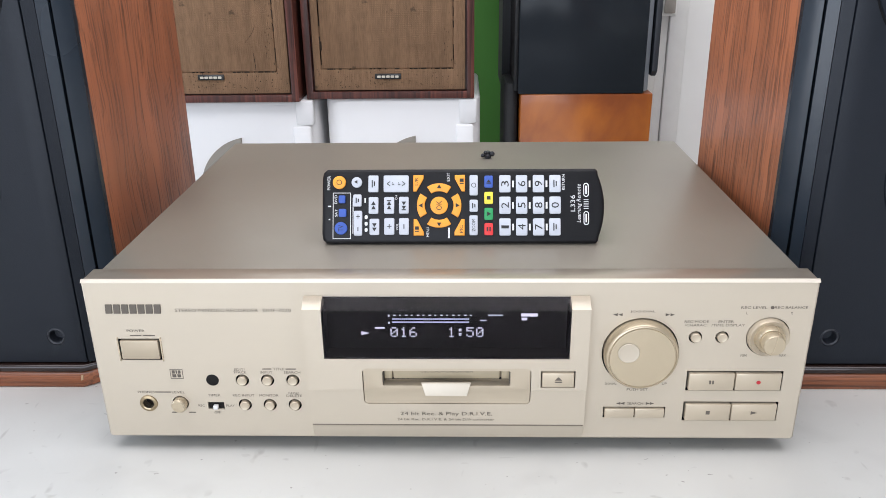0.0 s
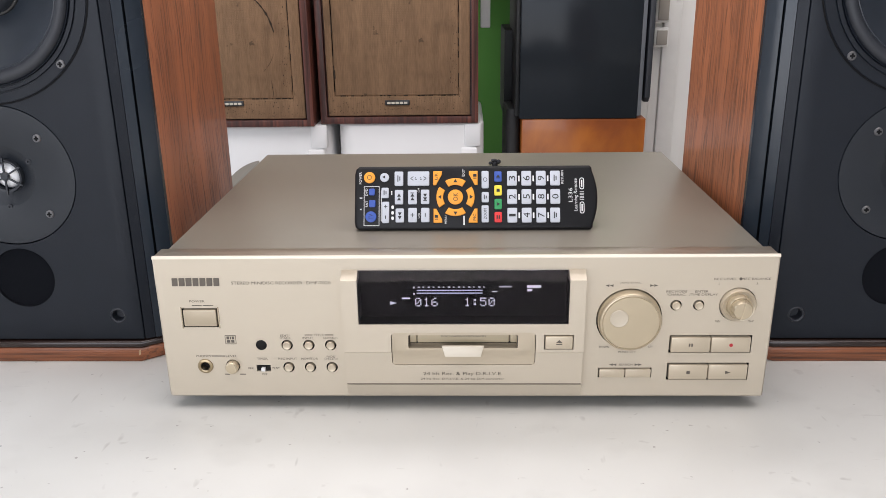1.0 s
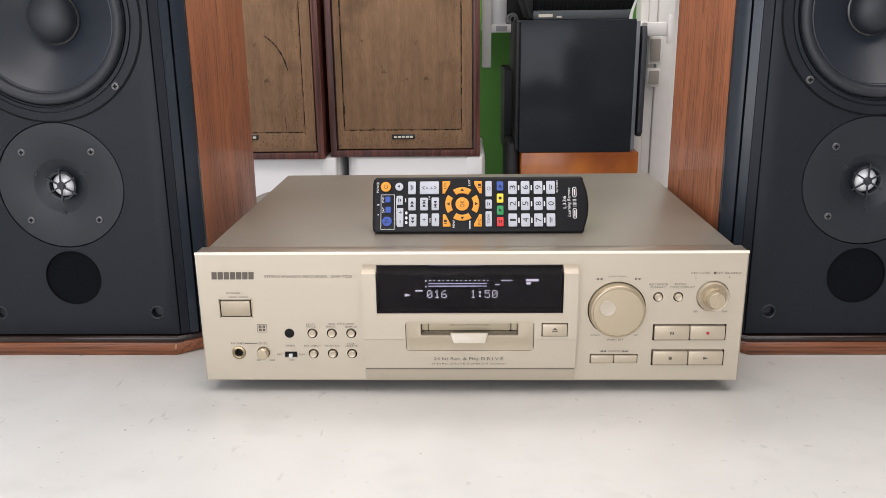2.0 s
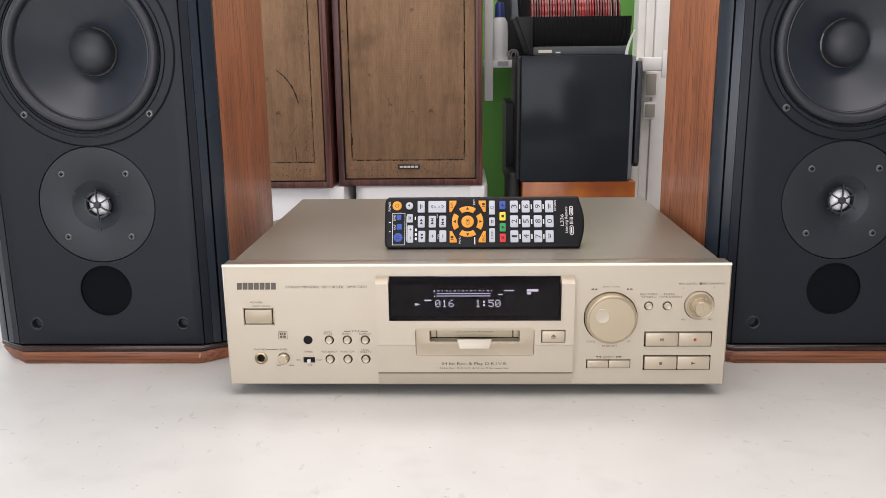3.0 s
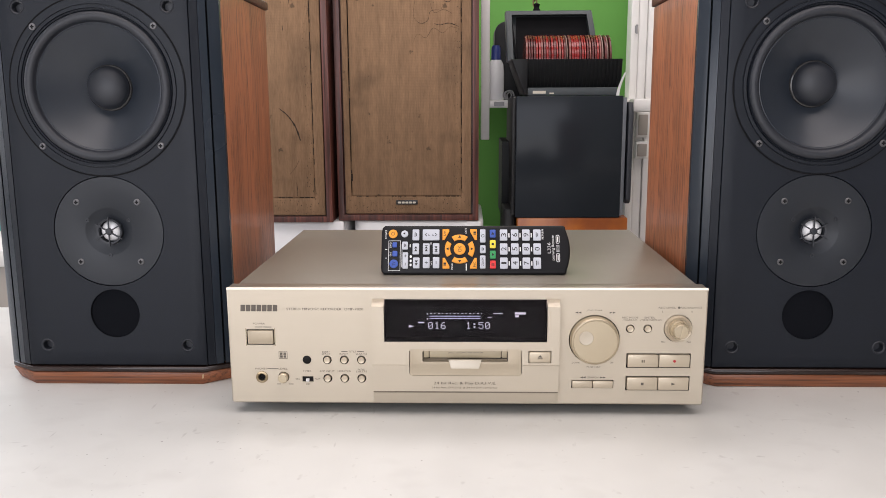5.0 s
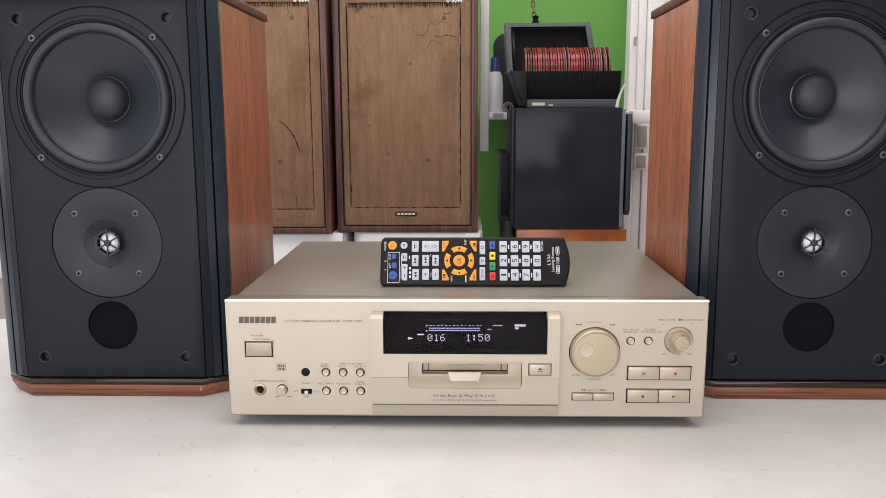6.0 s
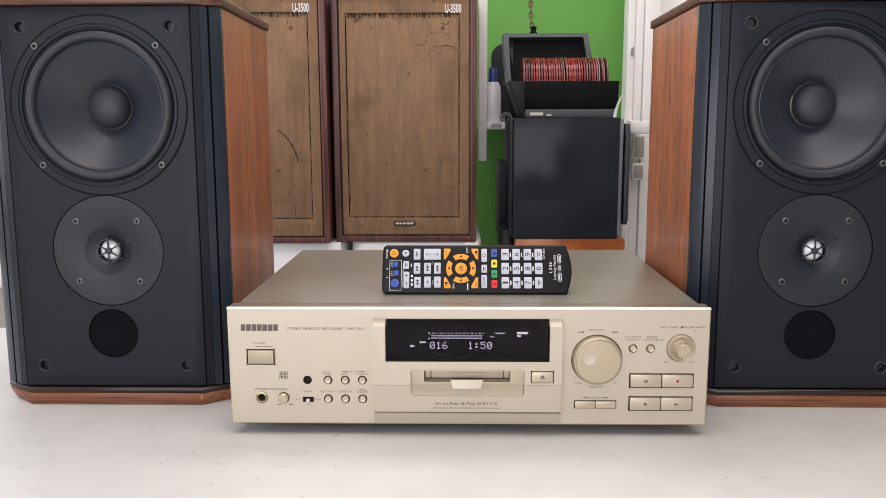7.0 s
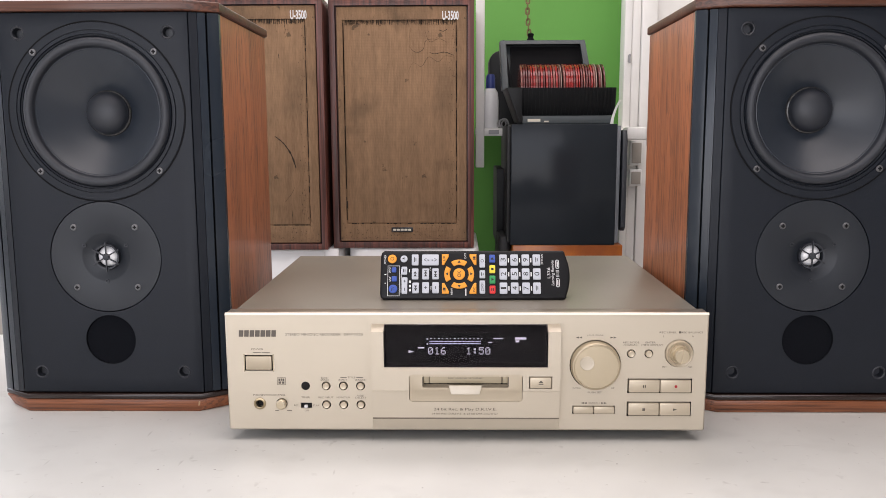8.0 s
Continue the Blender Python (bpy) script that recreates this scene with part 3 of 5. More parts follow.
    part("lettering", letters("DISC LOADING MECHANISM", 0.0, 0.0638, 0.032, 0.0013, -0.0038), INK, slot)
    ej = part("eject_button", box(0.0584, 0.0778, -0.0098, -0.0004, 0.0563, 0.0662, 0.0006), CHAMPAGNE_KEY, rec)
    b = bmesh.new()
    tri([(0.0660, 0.0614), (0.0704, 0.0614), (0.0682, 0.0636)], -0.0098, b)
    box(0.0660, 0.0704, -0.0101, -0.0098, 0.0598, 0.0605, bm=b)
    part("eject_mark", b, INK, ej)

    # near-black sleeves that put gap shade round keys and knobs
    for cx, cz, r in rounds + [(0.1185, 0.0755, 0.0234), (0.1945, 0.0863, 0.0131), (-0.1705, 0.038, 0.0052)]:
        part("key_gap_shade", lathe(cx, cz, [(r - 0.0001, 0.0006), (r - 0.0001, 0.0119)], 40), GROOVE, panel)
    for x0, x1, z0, z1 in ((-0.2035, -0.1775, 0.0695, 0.0845), (0.0985, 0.1375, 0.0285, 0.0365), (0.1485, 0.2075, 0.0485, 0.0625), (0.1485, 0.2075, 0.0265, 0.0405)):
        sleeve = box(x0 + 0.00005, x0 + 0.0002, 0.0005, 0.0119, z0 + 0.0001, z1 - 0.0001)
        box(x1 - 0.0002, x1 - 0.00005, 0.0005, 0.0119, z0 + 0.0001, z1 - 0.0001, bm=sleeve)
        box(x0 + 0.0003, x1 - 0.0003, 0.0005, 0.0119, z0 + 0.00005, z0 + 0.0002, bm=sleeve)
        box(x0 + 0.0003, x1 - 0.0003, 0.0005, 0.0119, z1 - 0.0002, z1 - 0.00005, bm=sleeve)
        part("key_gap_shade", sleeve, GROOVE, panel)

    # keys
    power = part("power_button", box(-0.2024, -0.1786, -0.0012, 0.006, 0.0706, 0.0834, 0.0005), POWER_TAN, rec, "tan power button")
    for x0, x1, z0, z1 in ((-0.2043, -0.2035, 0.0687, 0.0853), (-0.1775, -0.1767, 0.0687, 0.0853)):
        part("button_frame", box(x0, x1, -0.0005, 0.0005, z0, z1), CHAMPAGNE_KNOB, power)
    for (x0, x1, z0, z1), mark in (((0.1497, 0.1776, 0.0496, 0.0614), "pause"), ((0.1784, 0.2063, 0.0496, 0.0614), "record"), ((0.1497, 0.1776, 0.0276, 0.0394), "stop"), ((0.1784, 0.2063, 0.0276, 0.0394), "play")):
        key = part("transport_button", box(x0, x1, -0.0018, 0.006, z0, z1, 0.0005), CHAMPAGNE_KEY, rec, "champagne " + mark + " button")
        cx, cz = (x0 + x1) / 2, (z0 + z1) / 2
        b = bmesh.new()
        if mark == "pause":
            box(cx - 0.0014, cx - 0.0004, -0.0021, -0.0018, cz - 0.0012, cz + 0.0012, bm=b)
            box(cx + 0.0004, cx + 0.0014, -0.0021, -0.0018, cz - 0.0012, cz + 0.0012, bm=b)
        elif mark == "record":
            prism(circle(cx, cz, 0.0013, 16), -0.0021, -0.0018, "y", bm=b)
        elif mark == "stop":
            box(cx - 0.0012, cx + 0.0012, -0.0021, -0.0018, cz - 0.0012, cz + 0.0012, bm=b)
        else:
            tri([(cx - 0.0019, cz - 0.0012), (cx + 0.0019, cz), (cx - 0.0019, cz + 0.0012)], -0.0018, b)
        part("button_mark", b, RED_INK if mark == "record" else INK, key)
    for x0, x1 in ((0.0993, 0.1177), (0.1183, 0.1367)):
        part("search_button", box(x0, x1, -0.0016, 0.006, 0.0292, 0.0358, 0.0005), CHAMPAGNE_KEY, rec)
    for cx, cz, r in rounds:
        part("round_button", lathe(cx, cz, [(0, 0.006), (0.0031, 0.006), (0.0031, -0.0014), (0.0027, -0.0019), (0.0017, -0.0016), (0, -0.0014)], 20), CHAMPAGNE_KEY, rec)

    # jog dial with its finger dimple
    cx, cz = 0.1185, 0.0755
    jog = part("jog_dial", lathe(cx, cz, [(0, 0.0118), (0.0226, 0.0118), (0.0226, -0.0016), (0.0221, -0.0060), (0.0212, -0.0070), (0.0206, -0.0072), (0.0203, -0.0066), (0.0199, -0.0066), (0.0196, -0.0072), (0, -0.0076)], 56), CHAMPAGNE_KNOB, rec, "large champagne jog dial")
    dcx, dcz = cx - 0.0085, cz + 0.0035
    part("finger_dimple", lathe(dcx, dcz, [(0.0066, -0.0076), (0.0062, -0.0080), (0.0050, -0.0078), (0, -0.0077)], 28), CHAMPAGNE, jog, "shallow round finger dimple")
    # double level knob
    cx, cz = 0.1945, 0.0863
    ring = part("balance_knob", lathe(cx, cz, [(0, 0.0118), (0.0126, 0.0118), (0.0125, -0.0020), (0.0116, -0.0034), (0.0096, -0.0024), (0.0090, -0.0022), (0, -0.0022)], 40), CHAMPAGNE_KEY, rec, "champagne outer balance ring")
    part("level_knob", lathe(cx, cz, [(0, -0.002), (0.0090, -0.002), (0.0088, -0.0058), (0.0080, -0.0070), (0.0070, -0.0068), (0.0068, -0.0112), (0.0062, -0.0120), (0, -0.0121)], 32), CHAMPAGNE_KNOB, ring, "champagne inner level knob")
    # phones socket, small level knob, sensor, timer switch
    jack = part("phones_socket", lathe(-0.191, 0.038, [(0.0034, 0.005), (0.0034, -0.0008), (0.0042, -0.0012), (0.0056, -0.0008), (0.0058, 0.0002)], 28), BRASS, rec, "brass headphone socket ring")
    part("socket_hole", lathe(-0.191, 0.038, [(0, 0.0045), (0.0034, 0.0045)], 20), SOCKET, jack)
    part("phones_level_knob", lathe(-0.1705, 0.038, [(0, 0.0058), (0.0046, 0.0058), (0.0047, -0.0040), (0.0040, -0.0048), (0, -0.0049)], 24), CHAMPAGNE_KNOB, rec)
    part("remote_sensor", lathe(-0.148, 0.055, [(0.0041, 0.0052), (0.0040, 0.0), (0.003, -0.0003), (0, -0.0004)], 24), SOCKET, rec, "round dark infrared sensor")
    sw = part("timer_switch", box(-0.1527, -0.1428, 0.0012, 0.0062, 0.0337, 0.0386), SOCKET, rec, "black slide switch")
    part("slider", box(-0.1495, -0.1465, -0.0014, 0.0013, 0.0340, 0.0366, 0.0003), WHITE_PRINT, sw, "pale slide switch knob")

    # printing on the panel
    yp = -0.00015
    ink = bmesh.new()
    for text, x, w in (("STEREO MINIDISC RECORDER", -0.1397, 0.051), ("DMF-7020", -0.1027, 0.0172)):
        part("lettering", letters(text, x, 0.1040, w, 0.0023, yp), INK, panel)
    for text, x, z, w in (("POWER", -0.1915, 0.0900, 0.0112), ("EDIT/", -0.1300, 0.0627, 0.0068), ("SPACE", -0.1300, 0.0608, 0.0078), ("INPUT", -0.1133, 0.0608, 0.0078), ("SEARCH", -0.0970, 0.0608, 0.0104), ("TITLE", -0.1053, 0.0632, 0.0072),
                          ("PHONES", -0.1915, 0.0462, 0.0108), ("LEVEL", -0.1708, 0.0462, 0.0085), ("TIMER", -0.1482, 0.0440, 0.0080), ("REC INPUT", -0.1293, 0.0440, 0.0138), ("MONITOR", -0.1132, 0.0440, 0.0124), ("FADE/", -0.0972, 0.0457, 0.0065), ("DELETE", -0.0970, 0.0438, 0.0100),
                          ("REC", -0.1572, 0.0363, 0.0040), ("PLAY", -0.1385, 0.0363, 0.0055), ("OFF", -0.1475, 0.0312, 0.0040),
                          ("JOG DIAL", 0.1180, 0.1032, 0.0150), ("PUSH SET", 0.1188, 0.0492, 0.0130), ("DOWN", 0.1020, 0.0532, 0.0070), ("UP", 0.1352, 0.0534, 0.0030), ("SEARCH", 0.1183, 0.0390, 0.0100),
                          ("REC MODE", 0.1507, 0.0966, 0.0145), ("/CHARAC.", 0.1505, 0.0942, 0.0135), ("ENTER", 0.1683, 0.0966, 0.0092), ("/TIME DISPLAY", 0.1697, 0.0942, 0.0200),
                          ("REC LEVEL", 0.1838, 0.1060, 0.0155), ("REC BALANCE", 0.2056, 0.1060, 0.0195), ("MIN", 0.1815, 0.0735, 0.0036), ("MAX", 0.2050, 0.0735, 0.0040), ("L", 0.1800, 0.1023, 0.0010), ("R", 0.2065, 0.1023, 0.0012)):
        part("lettering", letters(text, x, z, w, 0.0017, yp), INK, panel)
    for x0, x1, z in ((-0.1856, -0.1757, 0.0462), (-0.1155, -0.1098, 0.0632), (-0.1008, -0.0945, 0.0632), (-0.1955, -0.1885, 0.0867), (-0.1875, -0.1800, 0.0867), (-0.1770, -0.1735, 0.0312), (-0.1660, -0.1615, 0.0312)):
        box(x0, x1, yp - 0.0001, yp + 0.0001, z - 0.0003, z + 0.0003, bm=ink)
    for x, s, z in ((0.1047, -1, 0.1012), (0.1018, -1, 0.1012), (0.1330, 1, 0.1012), (0.1359, 1, 0.1012), (0.1103, -1, 0.0390), (0.1077, -1, 0.0390), (0.1262, 1, 0.0390), (0.1288, 1, 0.0390)):
        tri([(x - s * 0.0013, z + 0.0009), (x - s * 0.0013, z - 0.0009), (x + s * 0.0013, z)], yp + 0.0001, ink, 0.0002)
    prism(circle(0.1945, 0.1060, 0.0011, 12), yp - 0.0001, yp + 0.0001, "y", bm=ink)
    tagged(part("print_mark", ink, INK, panel), kind="stuff")
    part("lettering", letters("24 bit Rec. & Play D.R.I.V.E.", -0.0005, 0.0348, 0.0575, 0.0033, -0.00660), INK, mid)
    part("lettering", letters("24 bit Rec. D.R.I.V.E. & 24 bit D/A converter", -0.0008, 0.0308, 0.0610, 0.0016, -0.00640), INK, mid)
    # maker's mark as plain strokes, and the disc format mark
    logo = bmesh.new()
    for k in range(7):
        x = -0.2080 + k * 0.0050
        prism([(x, 0.1019), (x + 0.0040, 0.1019), (x + 0.0044, 0.1079), (x + 0.0004, 0.1079)], -0.0006, 0.0002, "y", bm=logo)
    tagged(part("badge", logo, INK, panel, "dark plain maker's mark strokes"), kind="stuff")
    logo = bmesh.new()
    for x0, x1, z0, z1 in ((-0.1742, -0.1662, 0.0627, 0.0630), (-0.1742, -0.1662, 0.0560, 0.0563), (-0.1742, -0.1739, 0.0563, 0.0627), (-0.1665, -0.1662, 0.0563, 0.0627), (-0.1730, -0.1712, 0.0598, 0.0620), (-0.1706, -0.1698, 0.0598, 0.0620), (-0.1692, -0.1676, 0.0598, 0.0620), (-0.1730, -0.1706, 0.0571, 0.0592), (-0.1698, -0.1676, 0.0571, 0.0592)):
        box(x0, x1, yp - 0.0001, yp + 0.0001, z0, z1, bm=logo)
    part("format_mark", logo, INK, panel)
    return rec


recorder()


# ---------------------------------------------------------------- remote control, on its edge, leaning back
def remote():
    rc = thing("remote_control", pose(0.0095, 0.0703, 0.1447, -24.8), "black learning remote with coloured keys, propped on edge on recorder", "remote control")
    G = 0.1254e-3      # key grid
    GV = 0.1300e-3

    def at(px, py):
        return (px - 777) * G, (262 - py) * GV

    # outline: square end with small radii, and a bowed end
    out = [(-0.0900, 0.0252), (-0.0927, 0.0228), (-0.0935, 0.0190), (-0.0935, -0.0190), (-0.0927, -0.0228), (-0.0900, -0.0252)]
    out += [(0.0885, -0.0252), (0.0902, -0.0235)] + [(0.0945 - 0.0040 * (k / 5) ** 2, 0.0042 * k) for k in range(-5, 6)] + [(0.0902, 0.0235), (0.0885, 0.0252)]
    shell = prism(out, 0.0, 0.021, "y", 0.0025, 3)
    for v in shell.verts:
        v.co.z *= 1 - 0.34 * (v.co.y / 0.021) ** 1.5      # belly narrower than the face
    body = part("body", shell, REMOTE_BLACK, rc)

    def key(name, pts, material, h=0.0016):
        return part(name, prism(pts, -h, 0.001, "y", 0.0004, 2), material, rc)

    def rect(px, py, w, h, r=0.0009):
        x, z = at(px, py)
        return rounded(x - w * G / 2, x + w * G / 2, z - h * GV / 2, z + h * GV / 2, r, 3)

    def disc(px, py, r):
        x, z = at(px, py)
        return circle(x, z, r * G, 24)

    yk = -0.00172

    def mark(text, px, py, w, h, parent, material=BLACK_PRINT, y=yk):
        x, z = at(px, py)
        part("lettering", letters(text, x, z, w * G, h * G, y, turn=90), material, parent)

    def arrow(px, py, s, dx, dz, parent):
        x, z = at(px, py)
        s *= G
        b = bmesh.new()
        tri([(x + dx * s, z + dz * s), (x - dx * s * 0.7 + dz * s, z - dz * s * 0.7 - dx * s), (x - dx * s * 0.7 - dz * s, z - dz * s * 0.7 + dx * s)], yk + 0.0001, b, 0.0002)
        part("arrow", b, BLACK_PRINT, parent)

    k = key("power_key", disc(125, 140, 35), KEY_ORANGE)
    x, z = at(125, 140)
    part("power_mark", lathe(x, z, [(0.0014, yk), (0.0018, yk)], 20), BLACK_PRINT, k)
    k = key("mute_key", disc(218, 140, 28), KEY_WHITE)
    arrow(215, 138, 10, -1, 0, k)
    for px, py, w, h in ((140, 227, 36, 40), (143, 297, 40, 42)):
        key("source_key", rect(px, py, w, h), KEY_BLUE)
    k = key("source_key", disc(135, 376, 34), KEY_BLUE)
    mark("TV", 135, 376, 34, 26, k, BLACK_PRINT)
    for px, py, w, h, text in ((222, 233, 45, 62, ""), (226, 350, 44, 128, "-  +"), (307, 148, 54, 86, ""), (428, 148, 134, 86, ""), (308, 259, 52, 86, ">>"), (391, 259, 54, 86, ">|"), (469, 258, 52, 86, "|<"), (313, 369, 52, 84, "<<"), (392, 367, 54, 86, "+"), (470, 367, 52, 86, "-"), (839, 157, 44, 104, ""), (839, 262, 44, 62, ""), (838, 362, 44, 102, "ZOOM"), (1268, 150, 60, 88, ""), (1266, 371, 60, 88, "")):
        k = key("key", rect(px, py, w, h), KEY_WHITE)
        if text == "-  +":
            mark("+", px, py - 34, 22, 22, k)
            mark("-", px, py + 30, 22, 5, k)
        elif text in (">>", ">|", "<<", "|<"):
            up = 1 if text in (">>", ">|") else -1
            arrow(px, py - 10, 12, 0, up, k)
            arrow(px, py + 12, 12, 0, up, k)
            if "|" in text:
                xx, zz = at(px, py - up * 24)
                part("mark", box(xx - 0.0014, xx + 0.0014, yk - 0.0001, yk, zz - 0.0003, zz + 0.0003), BLACK_PRINT, k)
        elif w == 134:
            for ch, qx, turn in (("<", px - 40, 0), ("P", px - 16, 90), ("P", px + 16, 90), (">", px + 40, 0)):
                xx, zz = at(qx, py)
                part("lettering", letters(ch, xx, zz, 0.0018 if ch == "P" else 0.0022, 0.0016 if ch == "P" else 0.0036, yk, turn=turn), BLACK_PRINT, k)
        elif (px, py) == (839, 157):
            xx, zz = at(px, py)
            part("mark", lathe(xx, zz, [(0.0012, yk), (0.0016, yk)], 20), BLACK_PRINT, k)
        elif text == "ZOOM":
            mark(text, px, py, 66, 18, k)
        elif text:
            mark(text, px, py, 24, 24 if text == "+" else 5, k)
        else:
            xx, zz = at(px, py)
            b = box(xx - 0.0011, xx - 0.0004, yk - 0.0001, yk, zz - h * 0.22 * GV, zz + h * 0.22 * GV)
            box(xx + 0.0004, xx + 0.0011, yk - 0.0001, yk, zz - h * 0.14 * GV, zz + h * 0.14 * GV, bm=b)
            part("mark", b, BLACK_PRINT, k)
    for j, row in enumerate(("369", "2580", "147")):
        for i, ch in enumerate(row):
            px, py = (1004, 1092, 1181, 1268)[i], (150, 260, 371)[j]
            k = key("number_key", rect(px, py, 60, 88), KEY_WHITE)
            mark(ch, px, py, 16 if ch == "1" else 30, 40, k)
            if i < 3:
                bx, bz = at(px + 43, py)
                part("print_bar", box(bx - 0.0006, bx + 0.0006, -0.00012, 0.0, bz - 0.0022, bz + 0.0022), WHITE_PRINT, body)
    for py, material in ((139, KEY_BLUE), (222, KEY_YELLOW), (304, KEY_GREEN), (382, KEY_RED)):
        k = key("colour_key", rect(918, py, 46, 62), material)
        xx, zz = at(918, py)
        if material == KEY_GREEN:
            arrow(918, py, 12, 1, 0, k)
            continue
        b = bmesh.new()
        if material == KEY_YELLOW:
            box(xx - 0.0012, xx + 0.0012, yk - 0.0001, yk, zz - 0.0012, zz + 0.0012, bm=b)
        elif material == KEY_RED:
            box(xx - 0.0013, xx - 0.0004, yk - 0.0001, yk, zz - 0.0014, zz + 0.0014, bm=b)
            box(xx + 0.0004, xx + 0.0013, yk - 0.0001, yk, zz - 0.0014, zz + 0.0014, bm=b)
        else:
            tri([(xx - 0.0015, zz - 0.0006), (xx + 0.0015, zz - 0.0006), (xx, zz + 0.0014)], yk, b, 0.0001)
            box(xx - 0.0015, xx + 0.0015, yk - 0.0001, yk, zz - 0.0014, zz - 0.0009, bm=b)
        part("mark", b, BLACK_PRINT, k)
    # four-way ring
    cx, cz = at(656, 260)
    for deg in (0, 90, 180, 270):
        arc = [(cx + r * G * math.cos(radians(deg + a)), cz + r * G * math.sin(radians(deg + a))) for r, angs in ((118, range(-33, 34, 6)), (76, range(33, -34, -6))) for a in angs]
        k = key("arrow_key", arc, KEY_ORANGE)
        arrow(656 + 96 * math.cos(radians(deg)), 260 - 96 * math.sin(radians(deg)), 12, round(math.cos(radians(deg))), round(math.sin(radians(deg))), k)
    k = key("ok_key", disc(656, 260, 47), KEY_ORANGE)
    mark("OK", 656, 260, 50, 30, k)
    for px, py, sx, sy in ((546, 146, -1, 1), (766, 146, 1, 1), (548, 372, -1, -1), (764, 372, 1, -1)):
        x, z = at(px, py)
        w, h = 27 * G, 42 * GV
        pts = [(x + sx * w, z + sy * h), (x - sx * w, z + sy * h), (x - sx * w, z + sy * h * 0.55), (x + sx * w * 0.35, z - sy * h), (x + sx * w, z - sy * h)]
        if sx < 0:
            pts = [(x - w, z + sy * h), (x + w, z + sy * h), (x + w, z + sy * h * 0.55), (x - w * 0.35, z - sy * h), (x - w, z - sy * h)]
        k = key("corner_key", pts, KEY_ORANGE)
        if (sx, sy) in ((-1, 1), (1, -1)):
            part("lettering", letters("L/R" if sx < 0 else "PIC", x + sx * 0.0012, z + sy * 0.0012, 0.0052, 0.0022, yk, turn=90), BLACK_PRINT, k)
            continue
        b = box(x + sx * 0.0012 - 0.0013, x + sx * 0.0012 + 0.0013, yk - 0.0001, yk, z + sy * 0.0012 - 0.0018, z + sy * 0.0012 - 0.0012)
        box(x + sx * 0.0012 - 0.0013, x + sx * 0.0012 + 0.0013, yk - 0.0001, yk, z + sy * 0.0012 - 0.0004, z + sy * 0.0012 + 0.0018, bm=b)
        part("mark", b, BLACK_PRINT, k)
    # white printing on the body
    for text, px, py, w, h in (("L336", 1362, 250, 84, 24), ("Learning Remote", 1396, 250, 196, 28), ("POWER", 68, 142, 72, 16), ("DVD", 106, 227, 44, 14), ("SAT", 108, 297, 38, 14), ("RETURN", 1313, 142, 80, 15), ("EXIT", 705, 113, 44, 15), ("MENU", 596, 395, 50, 14), ("VOL", 433, 368, 36, 12), ("CH", 428, 218, 24, 12)):
        x, z = at(px, py)
        part("lettering", letters(text, x, z, w * GV, h * G, -0.00015, turn=90, shear=0.2 if px > 1380 else 0), WHITE_PRINT, body)
    b = bmesh.new()
    for px, py, w, h in ((198, 310, 4, 186), (262, 232, 7, 24), (72, 262, 16, 6), (72, 330, 8, 6), (708, 400, 8, 54)):
        x, z = at(px, py)
        box(x - w * G / 2, x + w * G / 2, -0.00016, 0, z - h * GV / 2, z + h * GV / 2, bm=b)
    part("print_bar", b, WHITE_PRINT, body)
    frame_line = bmesh.new()
    x0, z0 = at(90, 430)
    x1, z1 = at(186, 192)
    for a0, a1, c0, c1 in ((x0, x1, z0, z0 + 0.0004), (x0, x1, z1 - 0.0004, z1), (x0, x0 + 0.0004, z0, z1), (x1 - 0.0004, x1, z0, z1)):
        box(a0, a1, -0.00015, 0.0001, c0, c1, bm=frame_line)
    part("print_frame", frame_line, WHITE_PRINT, body)
    for py in (182, 326):
        px = 1432
        x, z = at(px, py)
        outer, inner = rounded(x - 0.0018, x + 0.0018, z - 0.0046, z + 0.0046, 0.0017, 5), rounded(x - 0.0012, x + 0.0012, z - 0.0040, z + 0.0040, 0.0011, 5)
        b = bmesh.new()
        vo = [b.verts.new((p[0], -0.00015, p[1])) for p in outer]
        vi = [b.verts.new((p[0], -0.00015, p[1])) for p in inner]
        for q in range(len(vo)):
            b.faces.new((vo[q], vo[q - 1], vi[q - 1], vi[q]))
        box(x - 0.0005, x + 0.0005, -0.00016, 0, z - 0.0028, z + 0.0028, bm=b)
        part("print_oval", b, WHITE_PRINT, body)
    b = bmesh.new()
    for q in range(6):
        x, z = at(1432, 232 + q * 9)
        box(x - 0.0016, x + 0.0016, -0.00016, 0, z - 0.0002, z + 0.0002, bm=b)
    part("print_wave", b, WHITE_PRINT, body)
    b = bmesh.new()
    for py in (318, 352, 384):
        x, z = at(268, py)
        prism(rounded(x - 0.0010, x + 0.0010, z - 0.0013, z + 0.0013, 0.0008, 3), -0.00016, 0, "y", bm=b)
    part("print_mark", b, WHITE_PRINT, body)
    return rc


remote()

# small black knobbly clip that stands on the cover behind the remote
clip_thing = thing("rubber_plug", pose(0.0325, 0.2770, 0.1205), "small black knobbly rubber plug lying on the cover", "plug")
b = turned_z(0, 0, [(0, 0), (0.0030, 0), (0.0032, 0.0030), (0.0022, 0.0040), (0.0026, 0.0062), (0, 0.0072)], 12)
for dx, dz, r in ((-0.0045, 0.0028, 0.0020), (0.0038, 0.0042, 0.0026), (-0.0022, 0.0056, 0.0018)):
    turned_z(dx, -0.001, [(0, dz - r), (r * 0.8, dz - r * 0.5), (r, dz), (r * 0.7, dz + r * 0.7), (0, dz + r)], 10, b)
part("plug_body", b, RUBBER, clip_thing)


